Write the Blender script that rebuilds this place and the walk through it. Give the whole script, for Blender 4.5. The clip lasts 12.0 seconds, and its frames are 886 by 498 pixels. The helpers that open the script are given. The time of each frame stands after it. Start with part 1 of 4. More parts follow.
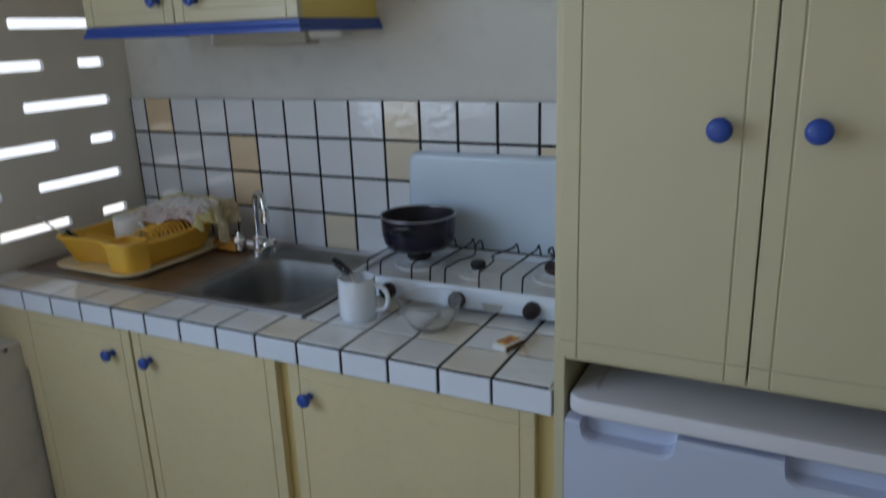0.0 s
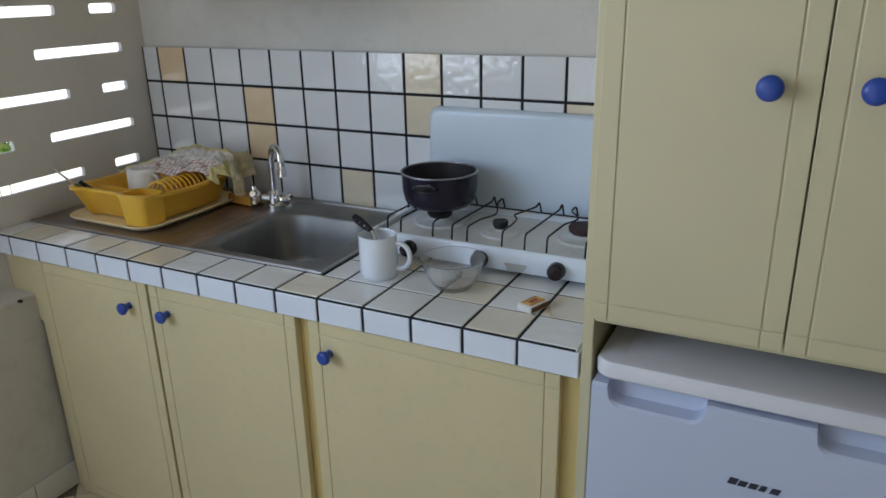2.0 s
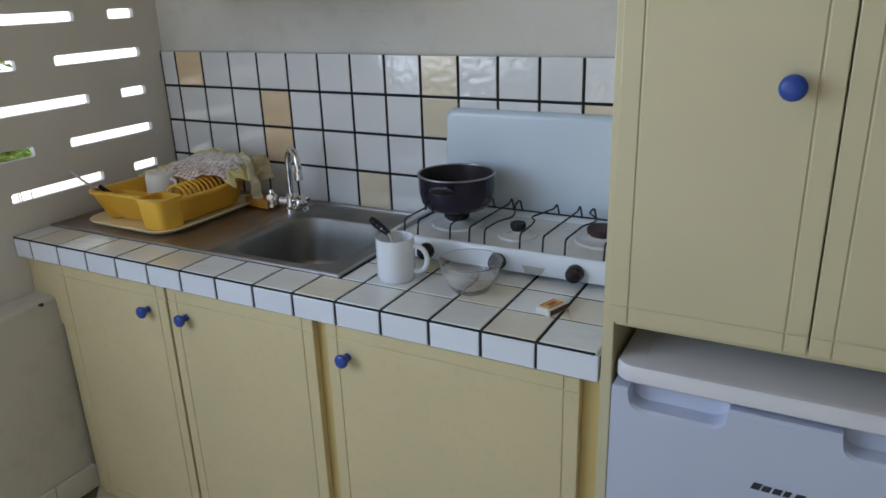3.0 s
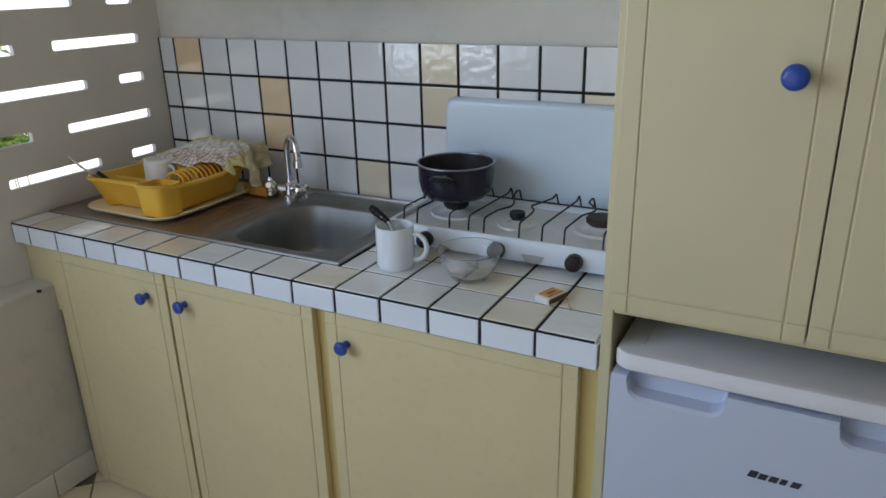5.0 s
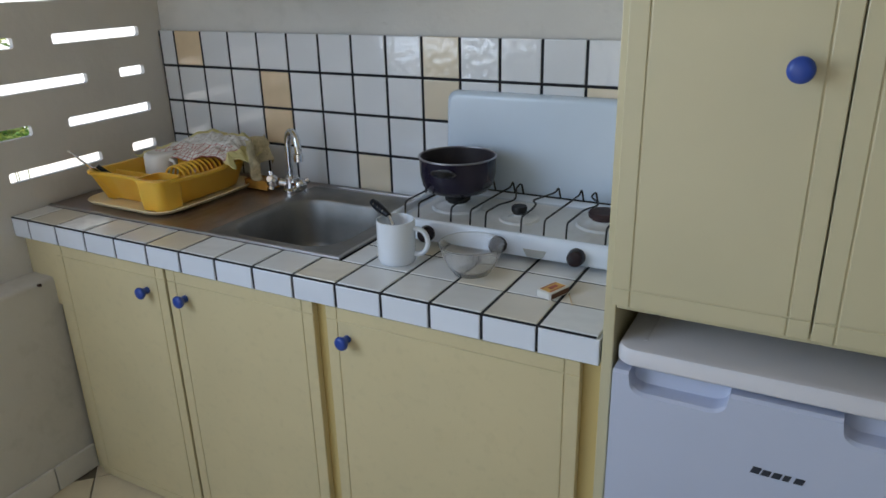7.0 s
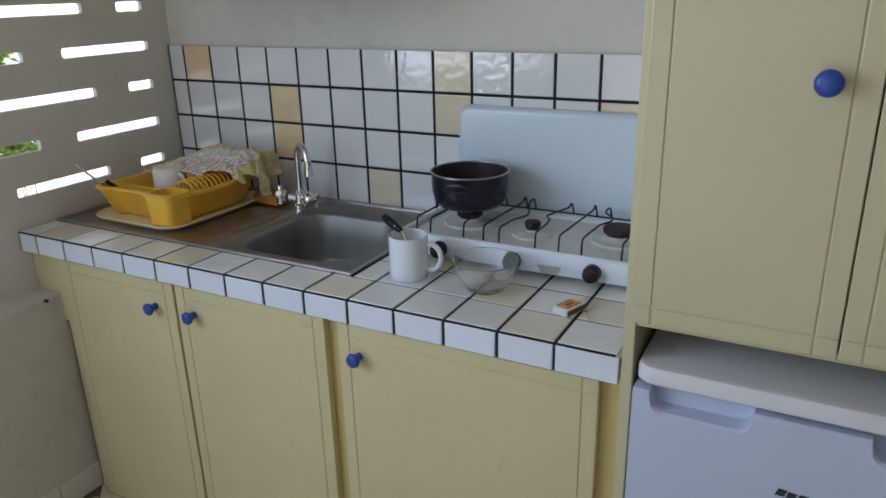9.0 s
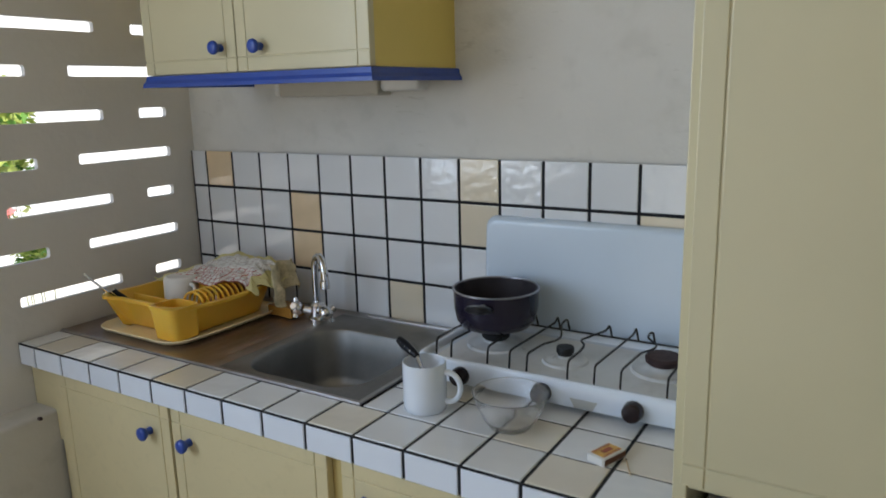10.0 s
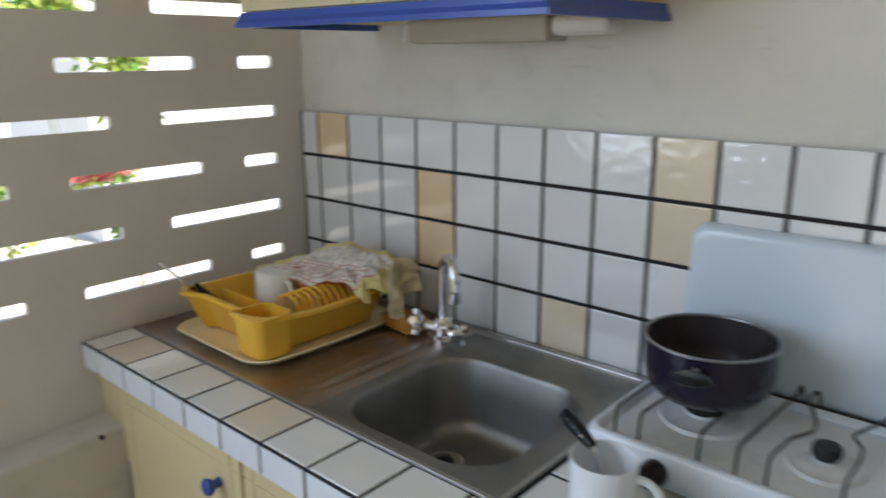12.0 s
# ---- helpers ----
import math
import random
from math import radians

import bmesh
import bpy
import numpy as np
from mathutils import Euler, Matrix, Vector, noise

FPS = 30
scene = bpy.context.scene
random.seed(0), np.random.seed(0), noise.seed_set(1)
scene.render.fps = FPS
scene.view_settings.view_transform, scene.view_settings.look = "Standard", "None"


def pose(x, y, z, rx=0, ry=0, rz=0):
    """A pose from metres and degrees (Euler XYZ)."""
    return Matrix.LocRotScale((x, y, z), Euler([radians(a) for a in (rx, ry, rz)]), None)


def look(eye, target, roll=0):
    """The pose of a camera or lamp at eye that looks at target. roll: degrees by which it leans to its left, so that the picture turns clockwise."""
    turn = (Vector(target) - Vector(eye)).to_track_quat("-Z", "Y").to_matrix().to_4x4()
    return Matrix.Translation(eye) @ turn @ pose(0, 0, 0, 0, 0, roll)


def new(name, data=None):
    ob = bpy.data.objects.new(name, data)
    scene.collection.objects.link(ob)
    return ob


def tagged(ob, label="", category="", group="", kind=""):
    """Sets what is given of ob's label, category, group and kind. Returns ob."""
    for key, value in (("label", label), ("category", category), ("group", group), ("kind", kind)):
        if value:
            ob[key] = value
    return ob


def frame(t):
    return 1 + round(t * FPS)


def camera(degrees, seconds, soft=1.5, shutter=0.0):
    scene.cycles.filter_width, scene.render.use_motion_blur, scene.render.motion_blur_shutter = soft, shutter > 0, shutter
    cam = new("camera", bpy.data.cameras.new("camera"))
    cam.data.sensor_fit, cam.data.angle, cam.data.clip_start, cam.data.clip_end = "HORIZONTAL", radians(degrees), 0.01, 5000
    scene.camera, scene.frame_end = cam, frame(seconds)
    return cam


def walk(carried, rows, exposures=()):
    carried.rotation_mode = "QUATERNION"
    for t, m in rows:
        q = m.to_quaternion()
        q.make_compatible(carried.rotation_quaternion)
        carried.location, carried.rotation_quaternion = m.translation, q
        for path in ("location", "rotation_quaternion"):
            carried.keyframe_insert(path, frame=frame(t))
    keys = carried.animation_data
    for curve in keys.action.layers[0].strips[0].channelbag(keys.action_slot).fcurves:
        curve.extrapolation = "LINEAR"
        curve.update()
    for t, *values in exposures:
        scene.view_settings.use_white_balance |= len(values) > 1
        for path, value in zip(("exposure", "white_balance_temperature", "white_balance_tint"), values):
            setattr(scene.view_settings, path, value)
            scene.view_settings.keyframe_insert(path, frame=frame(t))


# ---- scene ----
cam = camera(62.3, 12.0, soft=1.6, shutter=0.4)
PATH = [
    (0, (1.937, -1.675, 1.37), (1.072, 0.036, 0.799), -2.1),
    (0.2, (1.913, -1.679, 1.367), (1.08, 0.014, 0.706), -0.5),
    (0.3, (1.901, -1.685, 1.362), (1.088, 0.025, 0.719), -0.2),
    (0.5, (1.893, -1.675, 1.37), (1.065, 0.023, 0.713), -1.3),
    (1, (1.891, -1.673, 1.368), (1.018, 0.0, 0.707), -1.9),
    (1.5, (1.886, -1.672, 1.364), (1.012, -0.001, 0.699), -1.7),
    (2, (1.886, -1.669, 1.364), (1.028, 0.004, 0.683), -1.2),
    (2.5, (1.882, -1.672, 1.362), (0.996, -0.015, 0.678), -1.4),
    (3, (1.88, -1.664, 1.365), (0.983, -0.01, 0.688), -1.9),
    (5, (1.875, -1.671, 1.361), (0.991, -0.019, 0.66), -1.4),
    (5.5, (1.879, -1.664, 1.36), (0.998, -0.011, 0.659), -1.5),
    (6, (1.879, -1.665, 1.359), (0.987, -0.017, 0.659), -1.4),
    (6.5, (1.878, -1.658, 1.358), (0.983, -0.015, 0.65), -1.6),
    (7, (1.872, -1.663, 1.358), (0.986, -0.019, 0.643), -1.4),
    (9, (1.843, -1.656, 1.353), (0.945, -0.002, 0.676), -1.4),
    (9.2, (1.83, -1.65, 1.352), (0.93, 0.032, 0.749), -2.0),
    (9.5, (1.809, -1.623, 1.349), (0.929, 0.069, 0.749), -1.5),
    (9.7, (1.805, -1.579, 1.349), (0.846, 0.105, 0.855), -1.6),
    (9.8, (1.802, -1.553, 1.351), (0.819, 0.129, 0.899), -1.3),
    (10, (1.799, -1.498, 1.358), (0.776, 0.168, 0.935), -1.4),
    (10.2, (1.8, -1.454, 1.337), (0.709, 0.174, 0.939), -0.4),
    (10.5, (1.788, -1.389, 1.353), (0.527, 0.088, 0.877), -1.5),
    (10.7, (1.77, -1.366, 1.348), (0.463, 0.08, 0.899), -1.9),
    (11, (1.721, -1.316, 1.336), (0.446, 0.152, 0.867), -1.4),
    (11.2, (1.653, -1.273, 1.332), (0.365, 0.187, 0.875), -0.2),
    (11.5, (1.565, -1.211, 1.352), (0.292, 0.27, 0.921), -0.5),
    (11.7, (1.522, -1.178, 1.341), (0.326, 0.353, 0.866), -0.0),
    (11.8, (1.505, -1.165, 1.336), (0.327, 0.371, 0.837), -0.2),
    (12, (1.466, -1.132, 1.334), (0.184, 0.314, 0.817), -0.4),
]
walk(cam, [(t, look(eye, target, roll)) for t, eye, target, roll in PATH],
     [(0.0, -0.31, 6050, 10), (0.5, -0.09, 6180, 10), (1.5, 0.16, 6420, 10), (9.0, 0.16, 6430, 10), (10.0, 0.15, 6600, 10), (11.2, 0.23, 6750, 10), (12.0, 0.39, 6800, 10)])

# ---- world, sun, large lights ----
world = bpy.data.worlds.new("sky")
scene.world = world
world.use_nodes = True
wn = world.node_tree
sky = wn.nodes.new("ShaderNodeTexSky")
sky.sky_type, sky.sun_disc = "NISHITA", False
sky.sun_elevation, sky.sun_rotation = radians(58), radians(75)
wn.links.new(sky.outputs[0], wn.nodes["Background"].inputs[0])
wn.nodes["Background"].inputs[1].default_value = 0.15

sun = new("sun", bpy.data.lights.new("sun", "SUN"))
sun.data.energy, sun.data.angle, sun.data.color = 5.0, radians(0.5), (1.0, 0.95, 0.86)
sun.matrix_world = look((6, 1.6, 10), (0, 0, 0))

# sky light that comes in by the open upper half of the west side
west_light = new("window_light", bpy.data.lights.new("window_light", "AREA"))
west_light.data.shape, west_light.data.size, west_light.data.size_y = "RECTANGLE", 1.75, 1.3
west_light.data.energy, west_light.data.color = 24, (0.64, 0.79, 1.0)
west_light.matrix_world = look((0.01, -2.25, 1.57), (1.0, -1.95, 1.35))


# ---- materials ----
def material(name, color, rough=0.5, metal=0.0, vary=0.06, scale=8.0, fine=120.0, bump=0.1, bump_scale=60.0, coat=0.0, per_object=0.0, detail=4, second=None, spot=0.0, depth=0.002, chips=0.0):
    """Paint-like surface: colour varied at two scales, worn gloss, fine relief."""
    m = bpy.data.materials.new(name)
    m.use_nodes = True
    t = m.node_tree
    b = t.nodes["Principled BSDF"]
    co = t.nodes.new("ShaderNodeTexCoord")
    big, small = t.nodes.new("ShaderNodeTexNoise"), t.nodes.new("ShaderNodeTexNoise")
    big.inputs["Scale"].default_value, big.inputs["Detail"].default_value = scale, 5
    small.inputs["Scale"].default_value, small.inputs["Detail"].default_value = fine, 3
    for n in (big, small):
        t.links.new(co.outputs["Object"], n.inputs["Vector"])
    ramp = t.nodes.new("ShaderNodeValToRGB")
    lo, hi = [max(0, c * (1 - vary)) for c in color], [min(1, c * (1 + vary)) for c in color]
    ramp.color_ramp.elements[0].position, ramp.color_ramp.elements[1].position = 0.3, 0.7
    ramp.color_ramp.elements[0].color, ramp.color_ramp.elements[1].color = (*(second or lo), 1), (*hi, 1)
    t.links.new(big.outputs["Fac"], ramp.inputs["Fac"])
    out = ramp.outputs["Color"]
    if spot:
        dirt = t.nodes.new("ShaderNodeMix")
        dirt.data_type, dirt.blend_type = "RGBA", "MULTIPLY"
        dr = t.nodes.new("ShaderNodeValToRGB")
        dr.color_ramp.elements[0].position, dr.color_ramp.elements[1].position = 0.30, 0.46
        dr.color_ramp.elements[0].color, dr.color_ramp.elements[1].color = (1 - spot, 1 - spot, 1 - spot * 1.1, 1), (1, 1, 1, 1)
        t.links.new(small.outputs["Fac"], dr.inputs["Fac"])
        dirt.inputs["Factor"].default_value = 1.0
        t.links.new(out, dirt.inputs["A"])
        t.links.new(dr.outputs["Color"], dirt.inputs["B"])
        out = dirt.outputs["Result"]
    if chips:
        # sparse brushed scuffs, drawn out sideways, in patches
        wide, streak, patch = t.nodes.new("ShaderNodeMapping"), t.nodes.new("ShaderNodeTexNoise"), t.nodes.new("ShaderNodeTexNoise")
        add, scuff, cr = t.nodes.new("ShaderNodeMath"), t.nodes.new("ShaderNodeMix"), t.nodes.new("ShaderNodeValToRGB")
        wide.inputs["Scale"].default_value = (22, 22, 90)
        wide.inputs["Rotation"].default_value = (0, radians(-14), 0)
        streak.inputs["Scale"].default_value, streak.inputs["Detail"].default_value = 1.0, 5
        patch.inputs["Scale"].default_value, patch.inputs["Detail"].default_value = 4.5, 2
        add.operation = "ADD"
        scuff.data_type, scuff.blend_type = "RGBA", "MULTIPLY"
        scuff.inputs["Factor"].default_value = chips
        cr.color_ramp.elements[0].position, cr.color_ramp.elements[1].position = 0.66, 0.78
        cr.color_ramp.elements[0].color, cr.color_ramp.elements[1].color = (0.50, 0.47, 0.42, 1), (1, 1, 1, 1)
        t.links.new(co.outputs["Object"], wide.inputs["Vector"])
        t.links.new(wide.outputs["Vector"], streak.inputs["Vector"])
        t.links.new(co.outputs["Object"], patch.inputs["Vector"])
        t.links.new(streak.outputs["Fac"], add.inputs[0])
        t.links.new(patch.outputs["Fac"], add.inputs[1])
        t.links.new(add.outputs["Value"], cr.inputs["Fac"])
        t.links.new(out, scuff.inputs["A"])
        t.links.new(cr.outputs["Color"], scuff.inputs["B"])
        out = scuff.outputs["Result"]
    if per_object:
        info = t.nodes.new("ShaderNodeObjectInfo")
        hsv = t.nodes.new("ShaderNodeHueSaturation")
        span = t.nodes.new("ShaderNodeMapRange")
        span.inputs["To Min"].default_value, span.inputs["To Max"].default_value = 1 - per_object, 1 + per_object
        t.links.new(info.outputs["Random"], span.inputs["Value"])
        t.links.new(span.outputs["Result"], hsv.inputs["Value"])
        t.links.new(out, hsv.inputs["Color"])
        out = hsv.outputs["Color"]
    t.links.new(out, b.inputs["Base Color"])
    gloss = t.nodes.new("ShaderNodeMapRange")
    gloss.inputs["To Min"].default_value, gloss.inputs["To Max"].default_value = max(0.02, rough * 0.8), min(1, rough * 1.2)
    t.links.new(small.outputs["Fac"], gloss.inputs["Value"])
    t.links.new(gloss.outputs["Result"], b.inputs["Roughness"])
    b.inputs["Metallic"].default_value = metal
    b.inputs["Coat Weight"].default_value = coat
    b.inputs["Coat Roughness"].default_value = 0.08
    if bump:
        rel = t.nodes.new("ShaderNodeTexNoise")
        rel.inputs["Scale"].default_value, rel.inputs["Detail"].default_value = bump_scale, detail
        t.links.new(co.outputs["Object"], rel.inputs["Vector"])
        bp = t.nodes.new("ShaderNodeBump")
        bp.inputs["Strength"].default_value, bp.inputs["Distance"].default_value = bump, depth
        t.links.new(rel.outputs["Fac"], bp.inputs["Height"])
        if per_object:
            # some pieces are calm, others rippled
            ripple = t.nodes.new("ShaderNodeMath")
            ripple.operation, ripple.inputs[1].default_value = "POWER", 1.8
            t.links.new(info.outputs["Random"], ripple.inputs[0])
            amount = t.nodes.new("ShaderNodeMath")
            amount.operation, amount.inputs[1].default_value = "MULTIPLY", bump * 1.7
            t.links.new(ripple.outputs["Value"], amount.inputs[0])
            t.links.new(amount.outputs["Value"], bp.inputs["Strength"])
        t.links.new(bp.outputs["Normal"], b.inputs["Normal"])
        t.links.new(bp.outputs["Normal"], b.inputs["Coat Normal"])
    return m


PLASTER = material("white_plaster", (0.68, 0.655, 0.61), 0.8, vary=0.06, scale=2.5, fine=13, spot=0.07, bump=0.8, bump_scale=26, depth=0.006, chips=0.28)
PLASTER_GREY = material("whitewashed_block", (0.76, 0.73, 0.69), 0.85, vary=0.05, scale=3, fine=40, bump=0.3, bump_scale=45, depth=0.003)
# ledge plaster toned down in colour for the weak light low on this side
LEDGE = material("shaded_white_plaster", (0.60, 0.57, 0.52), 0.85, vary=0.06, scale=3, fine=18, spot=0.08, bump=0.4, bump_scale=30, depth=0.004)
# never in view: ceiling paled to bounce light down, walls darkened to bounce less
CEILING = material("pale_ceiling_wood", (0.66, 0.55, 0.43), 0.6, vary=0.15, scale=3)
ROOMWALL = material("unseen_wall_low_bounce", (0.46, 0.42, 0.35), 0.85, vary=0.06, scale=2)
YELLOW = material("yellow_paint", (0.61, 0.545, 0.345), 0.38, vary=0.035, scale=3.5, fine=60, bump=0.12, bump_scale=35, coat=0.1)
YELLOW_WARM = material("warm_yellow_paint", (0.685, 0.58, 0.34), 0.40, vary=0.045, scale=3.5, fine=50, bump=0.14, bump_scale=30, coat=0.08, spot=0.04)
# cupboard sides: yellow deepened to carry the warm bounce off the doors
YELLOW_BOUNCE = material("bounce_lit_yellow_paint", (0.78, 0.60, 0.16), 0.4, vary=0.05, scale=4, bump=0.1)
# same yellow paint, with the shade between the doors put into its colour
YELLOW_STILE = material("shaded_yellow_paint", (0.64, 0.49, 0.20), 0.42, vary=0.05, scale=4, bump=0.1)
YELLOW_IN = material("yellow_paint_groove", (0.62, 0.50, 0.22), 0.5, vary=0.05)
BLUE = material("blue_paint", (0.024, 0.070, 0.36), 0.35, vary=0.08, scale=12, coat=0.15)
TILE = material("white_glazed_tile", (0.755, 0.765, 0.785), 0.15, vary=0.015, scale=6, fine=20, bump=0.20, bump_scale=58, detail=0, coat=0.75, per_object=0.03, depth=0.004)
# white tile again: blue skylight tinted into the edge, light from above into the top
TILE_EDGE = material("sky_tinted_edge_tile", (0.78, 0.82, 0.90), 0.2, vary=0.02, scale=9, fine=30, bump=0.25, bump_scale=40, detail=0, coat=0.5, per_object=0.03, depth=0.003)
TILE_TOP = material("top_lit_worktop_tile", (0.82, 0.825, 0.82), 0.2, vary=0.03, scale=9, fine=30, bump=0.3, bump_scale=40, detail=0, coat=0.5, per_object=0.03, depth=0.003)
CREAM = material("cream_glazed_tile", (0.76, 0.66, 0.50), 0.15, vary=0.03, scale=9, fine=20, bump=0.20, bump_scale=58, detail=0, coat=0.75, per_object=0.05, depth=0.004)
CREAM_TOP = material("cream_worktop_tile", (0.80, 0.735, 0.61), 0.2, vary=0.04, scale=9, fine=30, bump=0.3, bump_scale=40, detail=0, coat=0.5, per_object=0.04, depth=0.003)
OCHRE = material("ochre_glazed_tile", (0.74, 0.57, 0.37), 0.15, vary=0.05, scale=14, fine=20, bump=0.20, bump_scale=58, detail=0, coat=0.75, per_object=0.04, depth=0.004)
GROUT = material("black_grout", (0.011, 0.011, 0.014), 0.9, vary=0.3, scale=30, bump=0.4, bump_scale=150)
FLOORTILE = material("cream_floor_tile", (0.70, 0.60, 0.42), 0.3, vary=0.08, scale=9, fine=80, bump=0.08, per_object=0.05)
FLOORJOINT = material("floor_joint", (0.16, 0.13, 0.09), 0.9, vary=0.2)
SKIRT = material("skirting_tile", (0.68, 0.65, 0.60), 0.3, vary=0.05, per_object=0.05)
# bowl steel darkened in its colour to stand for the dark reflections inside
STEEL_BOWL = material("darkened_bowl_steel", (0.275, 0.268, 0.255), 0.48, metal=1.0, vary=0.15, scale=9, fine=70, bump=0.08, bump_scale=150, depth=0.001)
STEEL = material("brushed_steel", (0.42, 0.40, 0.39), 0.38, metal=1.0, vary=0.08, scale=5, fine=90, bump=0.08, bump_scale=200, depth=0.001)
CHROME = material("chrome", (0.78, 0.78, 0.80), 0.08, metal=1.0, vary=0.03)
# one white enamel with bluish skylight in its colour; the body's copy is brightened
ENAMEL = material("sky_tinted_white_enamel", (0.63, 0.73, 0.85), 0.22, vary=0.02, scale=6, bump=0.05, bump_scale=8, coat=0.2)
ENAMEL_BODY = material("front_lit_white_enamel", (0.78, 0.84, 0.93), 0.22, vary=0.02, scale=6, bump=0.04, bump_scale=8, coat=0.2)
ENAMEL_WORN = material("stained_white_enamel", (0.71, 0.72, 0.725), 0.3, vary=0.06, scale=10, fine=26, spot=0.10, coat=0.15)
# one white plastic: blue sky light tinted into the front, top kept lighter
FRIDGE = material("sky_tinted_fridge_plastic", (0.565, 0.61, 0.76), 0.33, vary=0.02, scale=3, fine=300, bump=0.12, bump_scale=420, depth=0.0006)
FRIDGE_TOP = material("lighter_fridge_top", (0.74, 0.725, 0.76), 0.35, vary=0.03, scale=4, fine=200, bump=0.1, bump_scale=400, depth=0.0006)
IRON = material("black_iron_wire", (0.009, 0.008, 0.008), 0.55, vary=0.2, scale=40)
RUSTED = material("burner_cap_iron", (0.058, 0.036, 0.036), 0.6, vary=0.35, scale=35, bump=0.3, bump_scale=160)
KNOB_DARK = material("dark_brown_bakelite", (0.020, 0.011, 0.012), 0.25, vary=0.2, coat=0.1)
POT = material("aubergine_enamel", (0.022, 0.017, 0.032), 0.22, vary=0.15, scale=14, coat=0.35)
POT_IN = material("pot_inside", (0.045, 0.038, 0.042), 0.35, vary=0.25, scale=18)
POT_RIM = material("pot_rim_steel", (0.27, 0.26, 0.28), 0.35, metal=0.8)
MUG = material("white_stoneware", (0.80, 0.84, 0.90), 0.14, vary=0.015, coat=0.3)
BLACK = material("black_plastic", (0.012, 0.012, 0.015), 0.3, vary=0.2)
RACK = material("yellow_plastic", (1.0, 0.575, 0.075), 0.32, vary=0.05, scale=10, bump=0.06)
TRAY = material("cream_plastic", (0.95, 0.82, 0.52), 0.36, vary=0.05, scale=10)
TERRACOTTA = material("orange_plate", (0.66, 0.27, 0.09), 0.3, vary=0.12, scale=16, coat=0.2)
WOOD = material("varnished_wood", (0.42, 0.20, 0.035), 0.4, vary=0.25, scale=18, fine=150)
CUPM = material("frosted_plastic", (0.83, 0.80, 0.75), 0.3, vary=0.03)
CARD = material("white_card", (0.78, 0.76, 0.72), 0.7)
MATCH_LABEL = material("yellow_print", (0.72, 0.42, 0.10), 0.5, vary=0.15, scale=60)
MATCH_RED = material("red_print", (0.42, 0.09, 0.04), 0.5, vary=0.2, scale=60)
STRIKE = material("brown_striker", (0.16, 0.07, 0.04), 0.8)
MATCHWOOD = material("match_wood", (0.62, 0.46, 0.27), 0.7)
LOGO = material("dark_logo", (0.03, 0.035, 0.05), 0.4)
GREY_PLATE = material("grey_label", (0.50, 0.51, 0.50), 0.4, vary=0.08)
LAMPBODY = material("grey_lamp_housing", (0.42, 0.38, 0.31), 0.5, vary=0.08)
LAMPGLASS = material("lamp_diffuser", (0.64, 0.61, 0.56), 0.35, vary=0.04)
# darkened yellow: the niche's shade is put into the back board's colour
SHADOW = material("shaded_niche_board", (0.42, 0.37, 0.24), 0.7)
RUBBER = material("grey_seal", (0.30, 0.31, 0.34), 0.6)
CONCRETE = material("pale_concrete", (0.70, 0.67, 0.61), 0.9, vary=0.1, scale=1.5, bump=0.4)
HOUSE = material("house_wall", (0.80, 0.82, 0.84), 0.85, vary=0.05, scale=1.0)
LEAF = material("leaf", (0.14, 0.32, 0.045), 0.45, vary=0.4, scale=3.0)
# leaf green and blossom red paled to carry the outdoor sun's glare
LEAF_PALE = material("glare_pale_leaf", (0.40, 0.48, 0.11), 0.45, vary=0.4, scale=3.0)
FLOWER = material("glare_pale_red_flower", (0.78, 0.30, 0.30), 0.5, vary=0.25, scale=9)
BARK = material("green_stem", (0.20, 0.24, 0.09), 0.9, vary=0.3)


for glazed in (TILE, CREAM, OCHRE):
    glazed.node_tree.nodes["Principled BSDF"].inputs["Coat Weight"].default_value = 0.8
    glazed.node_tree.nodes["Principled BSDF"].inputs["Coat Roughness"].default_value = 0.06

for dull in (KNOB_DARK, RUSTED, POT, POT_IN, BLACK):
    dull.node_tree.nodes["Principled BSDF"].inputs["Specular IOR Level"].default_value = 0.25


RACK.node_tree.nodes["Principled BSDF"].inputs["Subsurface Weight"].default_value = 0.3
RACK.node_tree.nodes["Principled BSDF"].inputs["Subsurface Radius"].default_value = (0.02, 0.012, 0.003)


